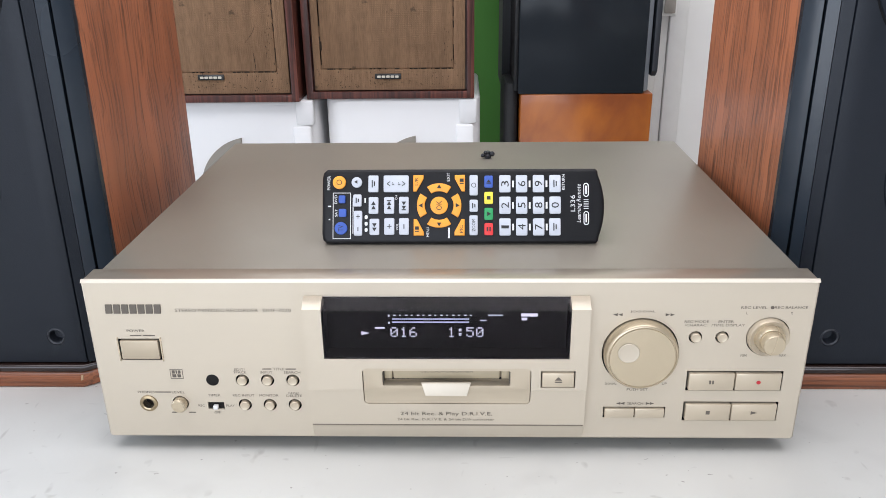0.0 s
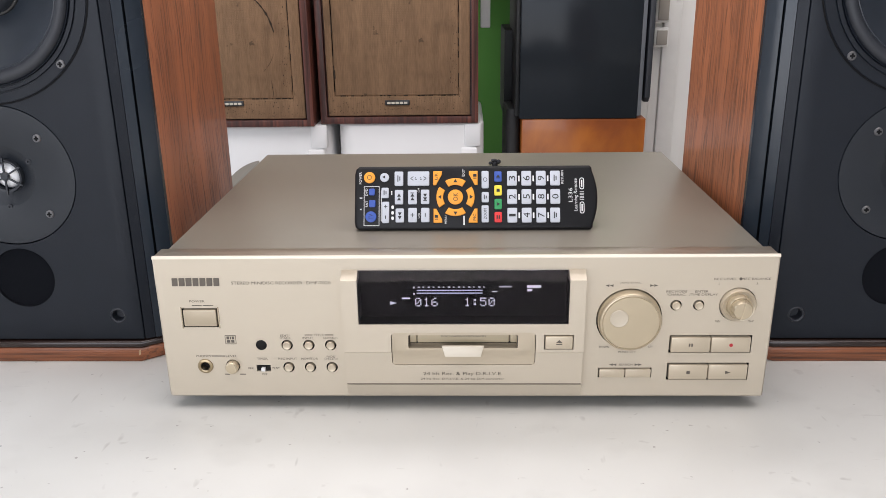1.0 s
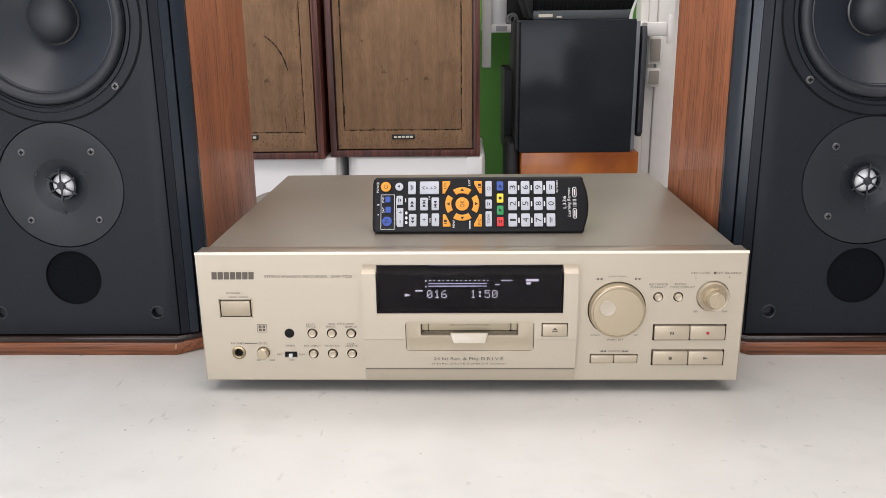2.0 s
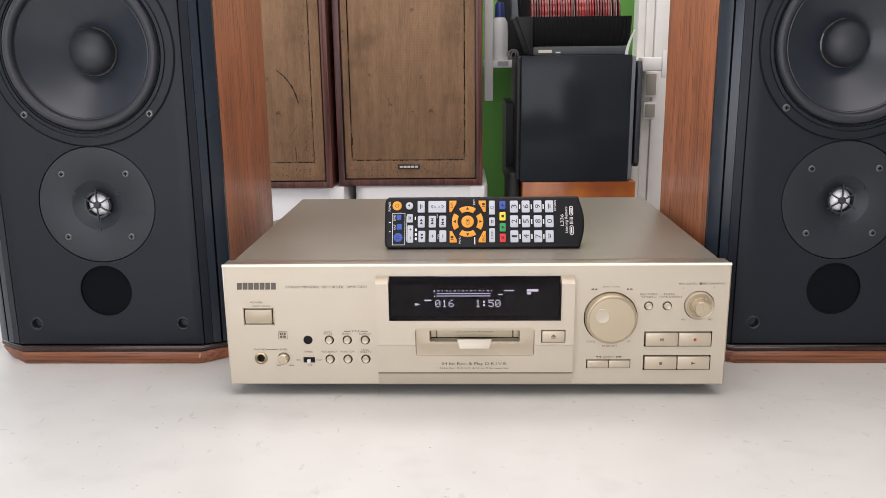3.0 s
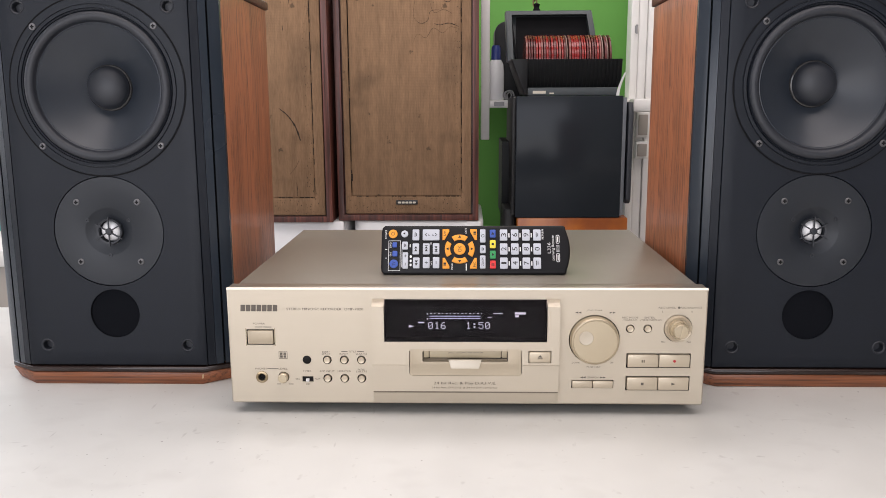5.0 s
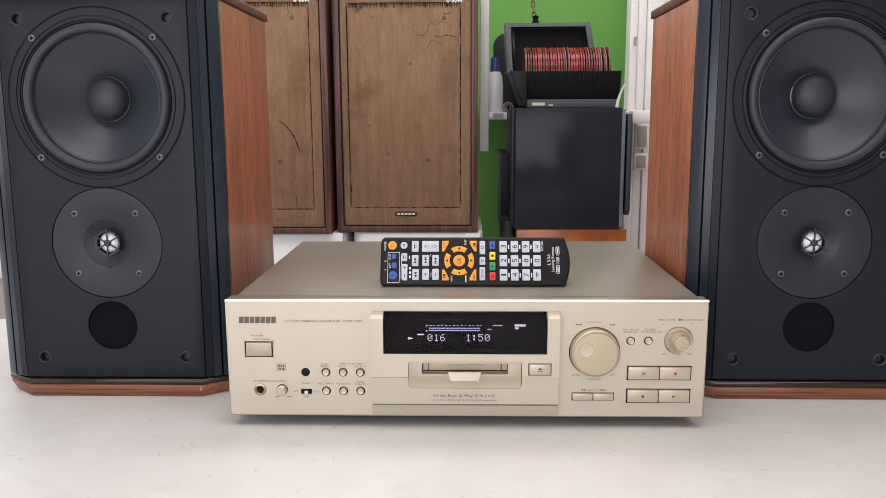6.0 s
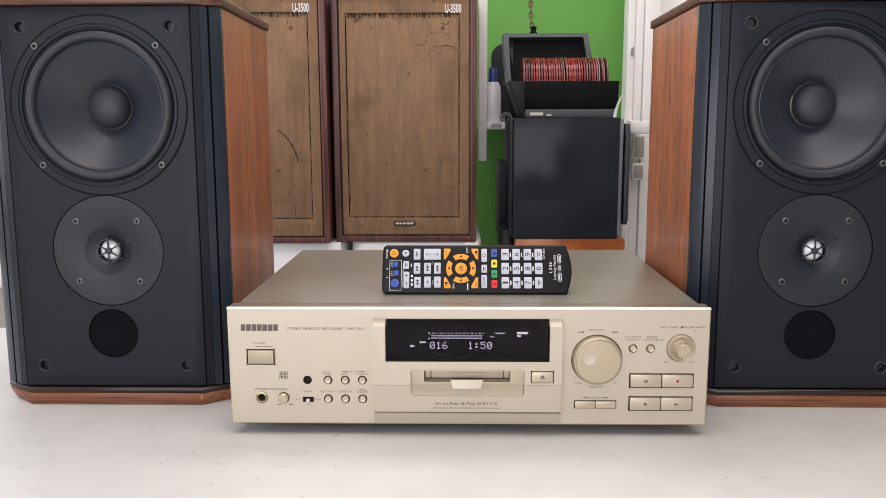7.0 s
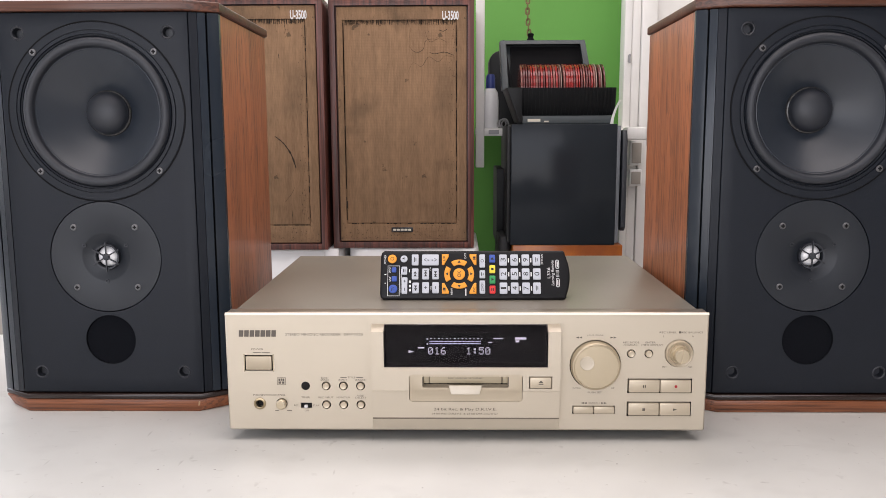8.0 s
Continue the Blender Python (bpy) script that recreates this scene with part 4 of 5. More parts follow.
# ---------------------------------------------------------------- bookshelf speakers
def octagon(w, front, chamfer_x, chamfer_y, back):
    return [(-w + chamfer_x, front), (w - chamfer_x, front), (w, front + chamfer_y), (w, back), (-w, back), (-w, front + chamfer_y)]


def bookshelf_speaker(m):
    sp = thing("bookshelf_speaker", m, "two-way bookshelf speaker, black baffle, reddish walnut veneer sides", "speaker", "pair of bookshelf speakers")
    H0, H1 = 0.018, 0.4010
    slab = prism(octagon(0.1222, -0.0022, 0.0318, 0.0205, 0.2110), 0.0, 0.0128, "z", 0.0015, 2)
    # the cut corners are undercut towards the table
    for v in slab.verts:
        if v.co.z < 0.005:
            v.co.x -= math.copysign(0.0065 if abs(v.co.x) > 0.105 else 0.0015, v.co.x)
    plinth = part("plinth", slab, TEAK_H, sp, "walnut bottom plate with cut corners")
    chip = [(0.0876, 0.0062), (0.0892, 0.0070), (0.0898, 0.0112), (0.0880, 0.0106)]
    part("worn_corner", prism(chip, -0.0028, -0.0015, "y"), CHIP, plinth, "bare pale wood where the corner is worn")
    part("top_plate", prism(octagon(0.1215, -0.0050, 0.032, 0.0170, 0.2100), H1 + 0.0005, H1 + 0.0105, "z", 0.0020, 3), TEAK_TOP, sp, "dark walnut top plate with cut corners")
    part("base_lip", prism(octagon(0.1226, -0.0025, 0.0320, 0.0207, 0.2112), 0.0126, 0.0188, "z", 0.0024, 4), LIP_BROWN, sp, "rounded dark brown lip above the plinth")
    shell = prism([(-0.1195, 0.0165), (0.1195, 0.0165), (0.1195, 0.2045), (-0.1195, 0.2045)], H0 + 0.001, H1, "z", 0.001)
    part("cabinet", cut(shell, prism(circle(0, 0.3050, 0.0742, 48), -0.05, 0.08, "y")), TEAK, sp, "walnut veneered cabinet shell")
    # cut corners: three upright strips with grooves between
    for s in (-1, 1):
        part("corner_back", prism([(s * 0.0880, 0.0100), (s * 0.1180, 0.0150), (s * 0.1180, 0.0220), (s * 0.0880, 0.0220)], H0 + 0.002, H1 - 0.0005, "z"), GROOVE, sp)
        part("corner_strip", prism([(s * 0.0942, 0.0008), (s * 0.1012, 0.0040), (s * 0.1010, 0.0112), (s * 0.0942, 0.0108)], H0 + 0.002, H1, "z", 0.0007), BLACK_CAB, sp, "black strip beside the baffle")
        part("corner_strip", prism([(s * 0.1016, 0.0042), (s * 0.1084, 0.0074), (s * 0.1082, 0.0125), (s * 0.1016, 0.0118)], H0 + 0.002, H1, "z", 0.0006), BLACK_GLOSS, sp, "glossy black cut corner strip")
        part("corner_strip", prism([(s * 0.1102, 0.0082), (s * 0.1178, 0.0120), (s * 0.1199, 0.0142), (s * 0.1198, 0.0195), (s * 0.1102, 0.0140)], H0 + 0.002, H1, "z", 0.0007), BLACK_GLOSS, sp, "glossy black cut corner strip")
    # baffle with openings
    WZ, TZ, PZ = 0.3050, 0.1610, 0.0755
    holes = prism(circle(0, WZ, 0.0745, 64), -0.05, 0.05, "y")
    prism(circle(0, PZ, 0.0255, 40), -0.05, 0.05, "y", bm=holes)
    prism(circle(0, TZ, 0.0567, 56), -0.05, 0.0120, "y", bm=holes)
    for hx in (-0.0737, 0.0737):
        for hz in (0.0415, 0.3815):
            prism(circle(hx, hz, 0.0070, 20), -0.05, 0.008, "y", bm=holes)
    baffle = part("baffle", cut(box(-0.0934, 0.0934, 0.0, 0.0142, H0 + 0.002, H1, 0.0012, 2), holes), BLACK_CAB, sp, "black satin front baffle")
    part("groove_ring", lathe(0, WZ, [(0.0869, -0.00025), (0.0882, -0.00025), (0.0882, 0.0003)], 72), GROOVE, baffle)
    for hx in (-0.0737, 0.0737):
        for hz in (0.0415, 0.3815):
            part("grille_socket", lathe(hx, hz, [(0.0069, 0.004), (0.0069, 0.0002), (0.0060, -0.0005), (0.0050, 0.0002), (0.0044, 0.0072), (0, 0.0072)], 20), RUBBER, baffle, "round black grille socket")
    # woofer
    wf = part("woofer", lathe(0, WZ, [(0.0866, -0.0002), (0.0864, -0.0008), (0.0796, -0.0010), (0.0793, 0.0004), (0.0785, 0.0004), (0.0781, -0.0016), (0.0756, -0.0018), (0.0752, 0.0006), (0.0744, 0.0006), (0.0741, -0.0020), (0.0733, -0.0016), (0.0731, 0.0012)], 80), BLACK_CAB, sp, "black woofer")
    roll = [(0.0732, 0.0012)] + [(0.0681 + 0.0050 * math.cos(a), 0.0008 - 0.0052 * math.sin(a)) for a in [math.pi * q / 10 for q in range(11)]] + [(0.0624, 0.0024)]
    part("surround", lathe(0, WZ, roll, 80), RUBBER, wf, "half-round rubber surround")
    cone = [(0.0626, 0.0020), (0.0618, 0.0026), (0.0612, 0.0024)] + [(0.0612 - 0.0402 * q / 8, 0.0024 + 0.0268 * (q / 8) ** 0.9) for q in range(1, 9)]
    part("cone", lathe(0, WZ, cone, 80), CONE, wf, "smooth black polymer cone")
    cap = [(0.0216, 0.0290), (0.0214, 0.0240)] + [(0.0212 * math.cos(a), 0.0238 - 0.0125 * math.sin(a)) for a in [math.pi / 2 * q / 7 for q in range(8)]]
    part("dust_cap", lathe(0, WZ, cap, 48), RUBBER, wf, "domed black dust cap")
    part("glue_ring", lathe(0, WZ, [(0.0234, 0.0274), (0.0228, 0.0258), (0.0216, 0.0252), (0.0210, 0.0265)], 48), BLACK_LACQUER, wf, "shiny glue line round the dust cap")
    for sx in (-0.0595, 0.0595):
        for sz in (-0.0575, 0.0580):
            screw(sx, WZ + sz, -0.0009, 0.0034, wf)
    # tweeter
    tw = part("tweeter_plate", lathe(0, TZ, [(0.0564, 0.0020), (0.0559, 0.0008), (0.0556, 0.0002), (0.0250, -0.0002), (0.0235, 0.0004), (0.0160, 0.0048), (0.0118, 0.0052), (0.0118, 0.0090), (0, 0.0090)], 64), PLATE_GREY, sp, "round dark grey tweeter plate")
    part("dome", lathe(0, TZ, [(0.0108, 0.0080), (0.0100, 0.0056), (0.0078, 0.0034), (0.0042, 0.0020), (0, 0.0016)], 28), DOME, tw, "silver white tweeter dome")
    guard = lathe(0, TZ, [(0.0112, 0.0050), (0.0112, 0.0010), (0.0130, 0.0006), (0.0134, 0.0048)], 36)
    for q in range(6):
        a = radians(90 + 60 * q)
        bar = box(0.0028, 0.0152, -0.0006, 0.0008, -0.0006, 0.0006)
        for v in bar.verts:
            x, z = v.co.x, v.co.z
            v.co = Vector((x * math.cos(a) - z * math.sin(a), v.co.y, TZ + x * math.sin(a) + z * math.cos(a)))
        part("guard_spoke", bar, RUBBER, tw)
    part("guard_hub", lathe(0, TZ, [(0, -0.0012), (0.0026, -0.0010), (0.0036, 0.0), (0.0036, 0.0010), (0, 0.0010)], 16), RUBBER, tw)
    part("dome_guard", guard, RUBBER, tw, "black guard ring round the dome")
    part("print_bar", box(-0.0052, 0.0052, -0.0001, 0.0003, TZ + 0.0300, TZ + 0.0309), STEEL_GREY, tw)
    for sx, sz in ((-0.031, 0.0302), (0.031, 0.0302), (-0.031, -0.0310), (0.031, -0.0310)):
        screw(sx, TZ + sz, 0.0000, 0.0033, tw)
    for sx, sz in ((-0.0212, 0.0118), (0.0212, 0.0118), (0, -0.0245)):
        part("small_screw", lathe(sx, TZ + sz, [(0.0020, 0.0002), (0.0020, -0.0008), (0.0010, -0.0008), (0.0009, 0.0002), (0, 0.0002)], 16), RUBBER, tw)
    part("port_tube", lathe(0, PZ, [(0.0256, -0.0002), (0.0252, 0.0), (0.0251, 0.0012), (0.0249, 0.0020), (0, 0.0022)], 40), PORT_FOAM, sp, "round port plugged with black foam")
    # all but the plinth leans back a little
    lean = Matrix.Translation((0, 0, H0)) @ Matrix.Rotation(radians(-0.9), 4, "X") @ Matrix.Translation((0, 0, -H0))
    for ob in sp.children_recursive:
        if not ob.name.startswith(("plinth", "base_lip", "worn_corner")):
            ob.data.transform(lean)
    return sp


def screw(x, z, y, r, parent):
    b = lathe(x, z, [(r, y + 0.001), (r, y - 0.0004), (r * 0.8, y - 0.0010), (0, y - 0.0011)], 18)
    part("screw", b, SCREW, parent, "cross-head screw")
    b = box(x - r * 0.55, x + r * 0.55, y - 0.0013, y - 0.0005, z - r * 0.2, z + r * 0.2)
    box(x - r * 0.2, x + r * 0.2, y - 0.00135, y - 0.0005, z - r * 0.55, z + r * 0.55, bm=b)
    part("screw_cross", b, GROOVE, parent)


left_speaker = bookshelf_speaker(pose(-0.3622, 0.0790, 0))
right_speaker = copy_thing(left_speaker, pose(0.3455, 0.0790, 0))


REAR_Z = 0.024     # height of the stands behind, over the table top


# ---------------------------------------------------------------- large old speakers behind, on white plastic pedestals
def vintage_speaker(m):
    sp = thing("vintage_speaker", m, "old rosewood floor speaker with stained brown cloth grille", "speaker", "pair of vintage speakers")
    w, h, d, t = 0.1555, 0.5345, 0.27, 0.013
    shell = cut(box(-w, w, 0, d, 0, h, 0.001), box(-w + t, w - t, -0.1, 0.016, t, h - t))
    part("cabinet", shell, ROSEWOOD, sp, "rosewood veneered cabinet")
    g = part("grille_frame", cut(box(-w + t + 0.003, w - t - 0.003, 0.004, 0.015, t + 0.002, h - t - 0.002, 0.002), box(-0.1265, 0.1190, -0.05, 0.0075, 0.053, 0.492)), CLOTH, sp, "cloth covered grille frame")
    part("grille_panel", box(-0.1245, 0.1170, 0.0052, 0.0100, 0.055, 0.490, 0.0015), CLOTH, g, "brown woven grille cloth, worn along the edges")
    # torn, darkened threads along the seam
    rng = random.Random(4)
    b = bmesh.new()
    for q in range(240):
        x, l = rng.uniform(-0.123, 0.116), rng.uniform(0.003, 0.011)
        box(x, x + rng.uniform(0.0003, 0.0009), 0.0044, 0.0056, 0.4915 - l, 0.4935, bm=b)
    for q in range(36):
        x, l = rng.uniform(-0.123, 0.116), rng.uniform(0.001, 0.004)
        box(x, x + rng.uniform(0.001, 0.006), 0.0046, 0.0056, 0.0535 - l, 0.0550, bm=b)
    for q in range(60):
        z, l = rng.uniform(0.06, 0.48), rng.uniform(0.004, 0.03)
        box(-0.1260, -0.1245, 0.0046, 0.0056, z, z + l, bm=b)
    for q in range(46):
        z, l = rng.uniform(0.06, 0.47), rng.uniform(0.004, 0.02)
        box(0.1168, 0.1176 + rng.uniform(0.0, 0.0012), 0.0046, 0.0056, z, z + l, bm=b)
    for q in range(150):
        x, z, r = rng.uniform(-0.135, 0.135), 0.019 + 0.034 * rng.random() ** 1.5, rng.uniform(0.0003, 0.0009)
        box(x, x + r, 0.0030, 0.0042, z, z + r * rng.uniform(1, 3), bm=b)
    for q in range(90):
        x, z, r = rng.gauss(0.108, 0.006), rng.uniform(0.06, 0.48), rng.uniform(0.0003, 0.0007)
        if x < 0.116:
            box(x, x + r, 0.0044, 0.0056, z, z + r * rng.uniform(2, 5), bm=b)
    box(-0.1255, -0.1225, 0.0044, 0.0056, 0.088, 0.104, bm=b)
    tagged(part("frayed_seam", b, FRAY, g, "dark frayed cloth seam"), kind="stuff")
    badge = part("badge", prism(rounded(-0.0270, 0.0210, 0.0355, 0.0455, 0.0012), 0.0012, 0.0045, "y", 0.0004), BADGE, sp, "black badge with pale plain strokes")
    b = bmesh.new()
    for q in range(5):
        x = -0.0228 + q * 0.0082
        prism(rounded(x, x + 0.0066, 0.0382, 0.0424, 0.0012, 3), 0.0007, 0.0013, "y", bm=b)
    part("badge_strokes", b, PALE_PRINT, badge)
    part("lettering", letters("U-3500", 0.1050, 0.5000, 0.035, 0.0195, 0.0036, bold=0.028), WHITE_PRINT, g, "white model lettering")
    return sp


vs = vintage_speaker(pose(-0.1262, 1.0446, REAR_Z))
vs2 = copy_thing(vs, pose(-0.4462, 1.0177, REAR_Z, 0, 0, 0.4))
for ob in vs2.children:
    if ob.name.startswith("badge"):
        ob.location.z += 0.005


def ribbon(points, width, y):
    """A thin uneven strip along a smooth line through points on the cloth."""
    rng = random.Random(7)
    line = []
    for k in range(len(points) - 1):
        p0, p1, p2, p3 = points[max(k - 1, 0)], points[k], points[k + 1], points[min(k + 2, len(points) - 1)]
        for q in range(7):
            u = q / 7
            line.append(tuple(0.5 * (2 * p1[a] + (p2[a] - p0[a]) * u + (2 * p0[a] - 5 * p1[a] + 4 * p2[a] - p3[a]) * u * u + (3 * p1[a] - p0[a] - 3 * p2[a] + p3[a]) * u ** 3) for a in (0, 1)))
    line.append(points[-1])
    b = bmesh.new()
    rows = []
    for k, (x, z) in enumerate(line):
        a, c = line[max(k - 1, 0)], line[min(k + 1, len(line) - 1)]
        dx, dz = c[0] - a[0], c[1] - a[1]
        n = math.hypot(dx, dz) or 1
        w = width * rng.uniform(0.25, 1.0) * (0.4 + 0.6 * math.sin(math.pi * k / (len(line) - 1)))
        rows.append([b.verts.new((x - dz / n * w, yy, z + dx / n * w)) for w, yy in ((w, y), (-w, y), (-w, y + 0.0006), (w, y + 0.0006))])
    for r0, r1 in zip(rows, rows[1:]):
        for q in range(4):
            b.faces.new((r0[q], r0[(q + 1) % 4], r1[(q + 1) % 4], r1[q]))
    return b


part("tear", ribbon([(0.046, 0.247), (0.064, 0.232), (0.080, 0.208), (0.090, 0.178)], 0.0026, 0.0047), FRAY, vs2, "dark curved tear in the cloth")
part("tear", ribbon([(0.086, 0.138), (0.078, 0.122), (0.064, 0.105)], 0.0006, 0.0049), FRAY, vs2, "dark curved tear in the cloth")
part("water_stain", ribbon([(0.012, 0.378), (0.024, 0.402), (0.042, 0.394), (0.058, 0.414), (0.078, 0.404), (0.094, 0.416), (0.114, 0.412)], 0.0008, 0.0049), STAIN, vs, "brown water stain edge")
part("water_stain", ribbon([(0.050, 0.470), (0.060, 0.446), (0.080, 0.452), (0.098, 0.444)], 0.0008, 0.0049), STAIN, vs, "brown water stain edge")

part("water_stain", ribbon([(-0.120, 0.497), (-0.112, 0.486), (-0.090, 0.492), (-0.066, 0.490), (-0.058, 0.500)], 0.0009, 0.0032), STAIN, vs, "brown water stain edge")
part("water_stain", ribbon([(0.020, 0.474), (0.016, 0.440), (0.030, 0.424), (0.046, 0.430), (0.052, 0.448), (0.070, 0.452)], 0.0011, 0.0049), STAIN, vs, "brown water stain edge")
part("tear", ribbon([(0.060, 0.4235), (0.072, 0.4205), (0.092, 0.424), (0.112, 0.417)], 0.0012, 0.0048), FRAY, vs, "dark broken threads")
part("tear", ribbon([(0.081, 0.470), (0.090, 0.4675), (0.098, 0.472)], 0.0013, 0.0048), FRAY, vs, "dark broken threads")
part("tear", ribbon([(0.060, 0.420), (0.0612, 0.408)], 0.0012, 0.0049), FRAY, vs2, "dark broken threads")
part("tear", ribbon([(0.074, 0.486), (0.076, 0.470), (0.0745, 0.462)], 0.0012, 0.0049), FRAY, vs2, "dark broken threads")
part("tear", ribbon([(0.078, 0.088), (0.0795, 0.066), (0.078, 0.058)], 0.0010, 0.0049), FRAY, vs2, "dark broken threads")


def pedestal(m, w):
    pd = thing("pedestal", m, "white moulded plastic pedestal under a large speaker", "pedestal", "white pedestals")
    part("shell", prism(rounded(-w, w, 0.0, 0.30, 0.035, 6), FLOOR_Z - REAR_Z, -0.001, "z", 0.006, 3), WHITE_PLASTIC, pd)
    part("side_rib", prism(rounded(w - 0.046, w - 0.012, -0.006, 0.03, 0.004, 3), FLOOR_Z - REAR_Z, -0.050, "z", 0.004, 2), WHITE_PLASTIC, pd, "moulded white corner rib")
    # taupe plate that draws a grey arc low on the front
    disc = [(0.042 + 0.105 * math.cos(radians(a)), -0.175 + 0.105 * math.sin(radians(a))) for a in range(100, 215, 5)] + [(0.025, -0.235)]
    part("round_plate", prism(disc, -0.004, 0.002, "y", 0.001), PLATE_TAUPE, pd, "low taupe plate with a rounded edge on the front")
    part("top_rib", prism(rounded(w - 0.040, w - 0.006, -0.002, 0.03, 0.004, 3), -0.048, -0.0015, "z", 0.003, 2), WHITE_PLASTIC, pd, "moulded white corner rib")
    return pd


pedestal(pose(-0.4345, 1.040, REAR_Z), 0.170)
pedestal(pose(-0.1050, 1.050, REAR_Z), 0.146)

# ---------------------------------------------------------------- black speaker on its side stand, and the wooden box
crate = thing("wooden_box", pose(0.2378, 1.0542, REAR_Z), "orange lacquered wooden box standing on end", "box")
part("board", box(-0.1220, 0.1220, 0.0, 0.24, FLOOR_Z - REAR_Z, 0.0040, 0.002), ORANGE_WOOD, crate)
part("back_board", box(-0.1230, 0.1230, 0.24, 0.262, FLOOR_Z - REAR_Z, 0.0035, 0.002), CHAR_PLASTIC, crate, "dark back board")
post = thing("black_stand", pose(0.1008, 1.083, REAR_Z), "black rounded floor stand beside the wooden box", "stand")
part("column", prism(rounded(-0.0140, 0.0120, 0.0, 0.18, 0.010, 5), FLOOR_Z - REAR_Z, 0.020, "z", 0.004), CHAR_PLASTIC, post)

hi = thing("black_speaker", pose(0.2287, 1.0542, REAR_Z + 0.0045), "black speaker with a glossy side panel, grille turned away", "speaker")
part("cabinet", box(-0.1180, 0.1130, 0.0, 0.26, 0.0, 0.2660, 0.002), PIANO_BLACK, hi, "glossy black cabinet side")
part("front_rim", prism([(0.1132, 0.0015), (0.1220, 0.0090), (0.1260, 0.05), (0.1260, 0.25), (0.1132, 0.25)], 0.004, 0.262, "z", 0.001), RIM_GREY, hi, "slate grey front rim")
gr = prism([(0.004, 0.040), (0.004, 0.230), (0.014, 0.252), (0.20, 0.252), (0.20, 0.030), (0.014, 0.030)], 0.1262, 0.1370, "x", 0.002)
part("grille", gr, RUBBER, hi, "black cloth grille")
part("rear_panel", box(-0.1260, -0.1182, 0.01, 0.25, 0.004, 0.262, 0.002), CHAR_PLASTIC, hi, "charcoal rear panel")
sm = thing("small_speaker", pose(0.1065, 1.188, REAR_Z + 0.0015), "small black box speaker standing behind the glossy one", "speaker")
part("cabinet", prism([(-0.020, 0.0), (0.05, 0.0), (0.05, 0.18), (-0.020, 0.18)], -0.018, 0.165, "z", 0.003), TRAY_BLACK, sm)
part("stand", box(-0.012, 0.05, 0.02, 0.16, FLOOR_Z - REAR_Z - 0.0015, -0.0185, 0.002), CHAR_PLASTIC, sm)

# ---------------------------------------------------------------- shelf, bottle, chain
shelf = thing("shelf_rack", pose(0, 0, 0), "white painted metal shelf rack in front of the green wall", "shelf")
part("board", box(0.0445, 0.4470, 1.2556, 1.6195, 0.2670, 0.2850, 0.002), METAL_WHITE, shelf)
part("post", box(0.0375, 0.0585, 1.2460, 1.2636, 0.191, CEIL_Z - 0.001, 0.002), METAL_WHITE, shelf)
part("bracket", box(0.3940, 0.4490, 1.2030, 1.2546, 0.2570, 0.2870, 0.004), METAL_WHITE, shelf, "white bracket end")
part("latch_plate", box(0.4380, 0.4470, 1.1960, 1.2026, 0.2420, 0.3020, 0.002), METAL_WHITE, shelf, "white upright latch plate")
part("price_strip", box(0.0692, 0.0942, 1.2521, 1.2554, 0.2715, 0.2815), STEEL_GREY, shelf)

bottle = thing("bottle", pose(0.0745, 1.284, 0.2852), "white plastic squeeze bottle with dark blue cap", "bottle")
part("bottle_body", turned_z(0, 0, [(0, 0), (0.0185, 0), (0.0200, 0.003), (0.0200, 0.066), (0.0180, 0.086), (0.0135, 0.094), (0.0125, 0.096), (0, 0.096)]), WHITE_PLASTIC, bottle)
part("cap", turned_z(0, 0, [(0, 0.0961), (0.0118, 0.0961), (0.0112, 0.124), (0.0085, 0.130), (0, 0.130)]), BLUE_CAP, bottle, "dark blue cap")

# loops stand in for a small grey item of unclear kind
coil = thing("small_clutter", pose(0.1065, 1.262, 0.2852), "small grey crumpled item on the shelf, built as loops", "cable")
b = bmesh.new()
for q, (cx, rr) in enumerate(((0.0, 0.0105), (0.003, 0.0085), (-0.004, 0.0095))):
    lathe(cx, rr + 0.0018, [(rr + 0.0018 * math.cos(a), 0.003 * q + 0.0018 * math.sin(a)) for a in [2 * math.pi * k / 8 for k in range(9)]], 20, b)
part("coil_loops", b, STEEL_GREY, coil)

case = thing("storage_case", pose(0.112, 1.318, 0.2853), "black rounded plastic case on the shelf behind the bottle", "case")
part("case_shell", prism(rounded(-0.040, 0.040, 0.0, 0.190, 0.030, 6), 0.0, 0.08, "y", 0.004), CHAR_PLASTIC, case)

chain = thing("hanging_chain", pose(0.1660, 1.275, 0.0275), "tarnished brass chain hanging with a small dark clamp", "chain")
b = bmesh.new()
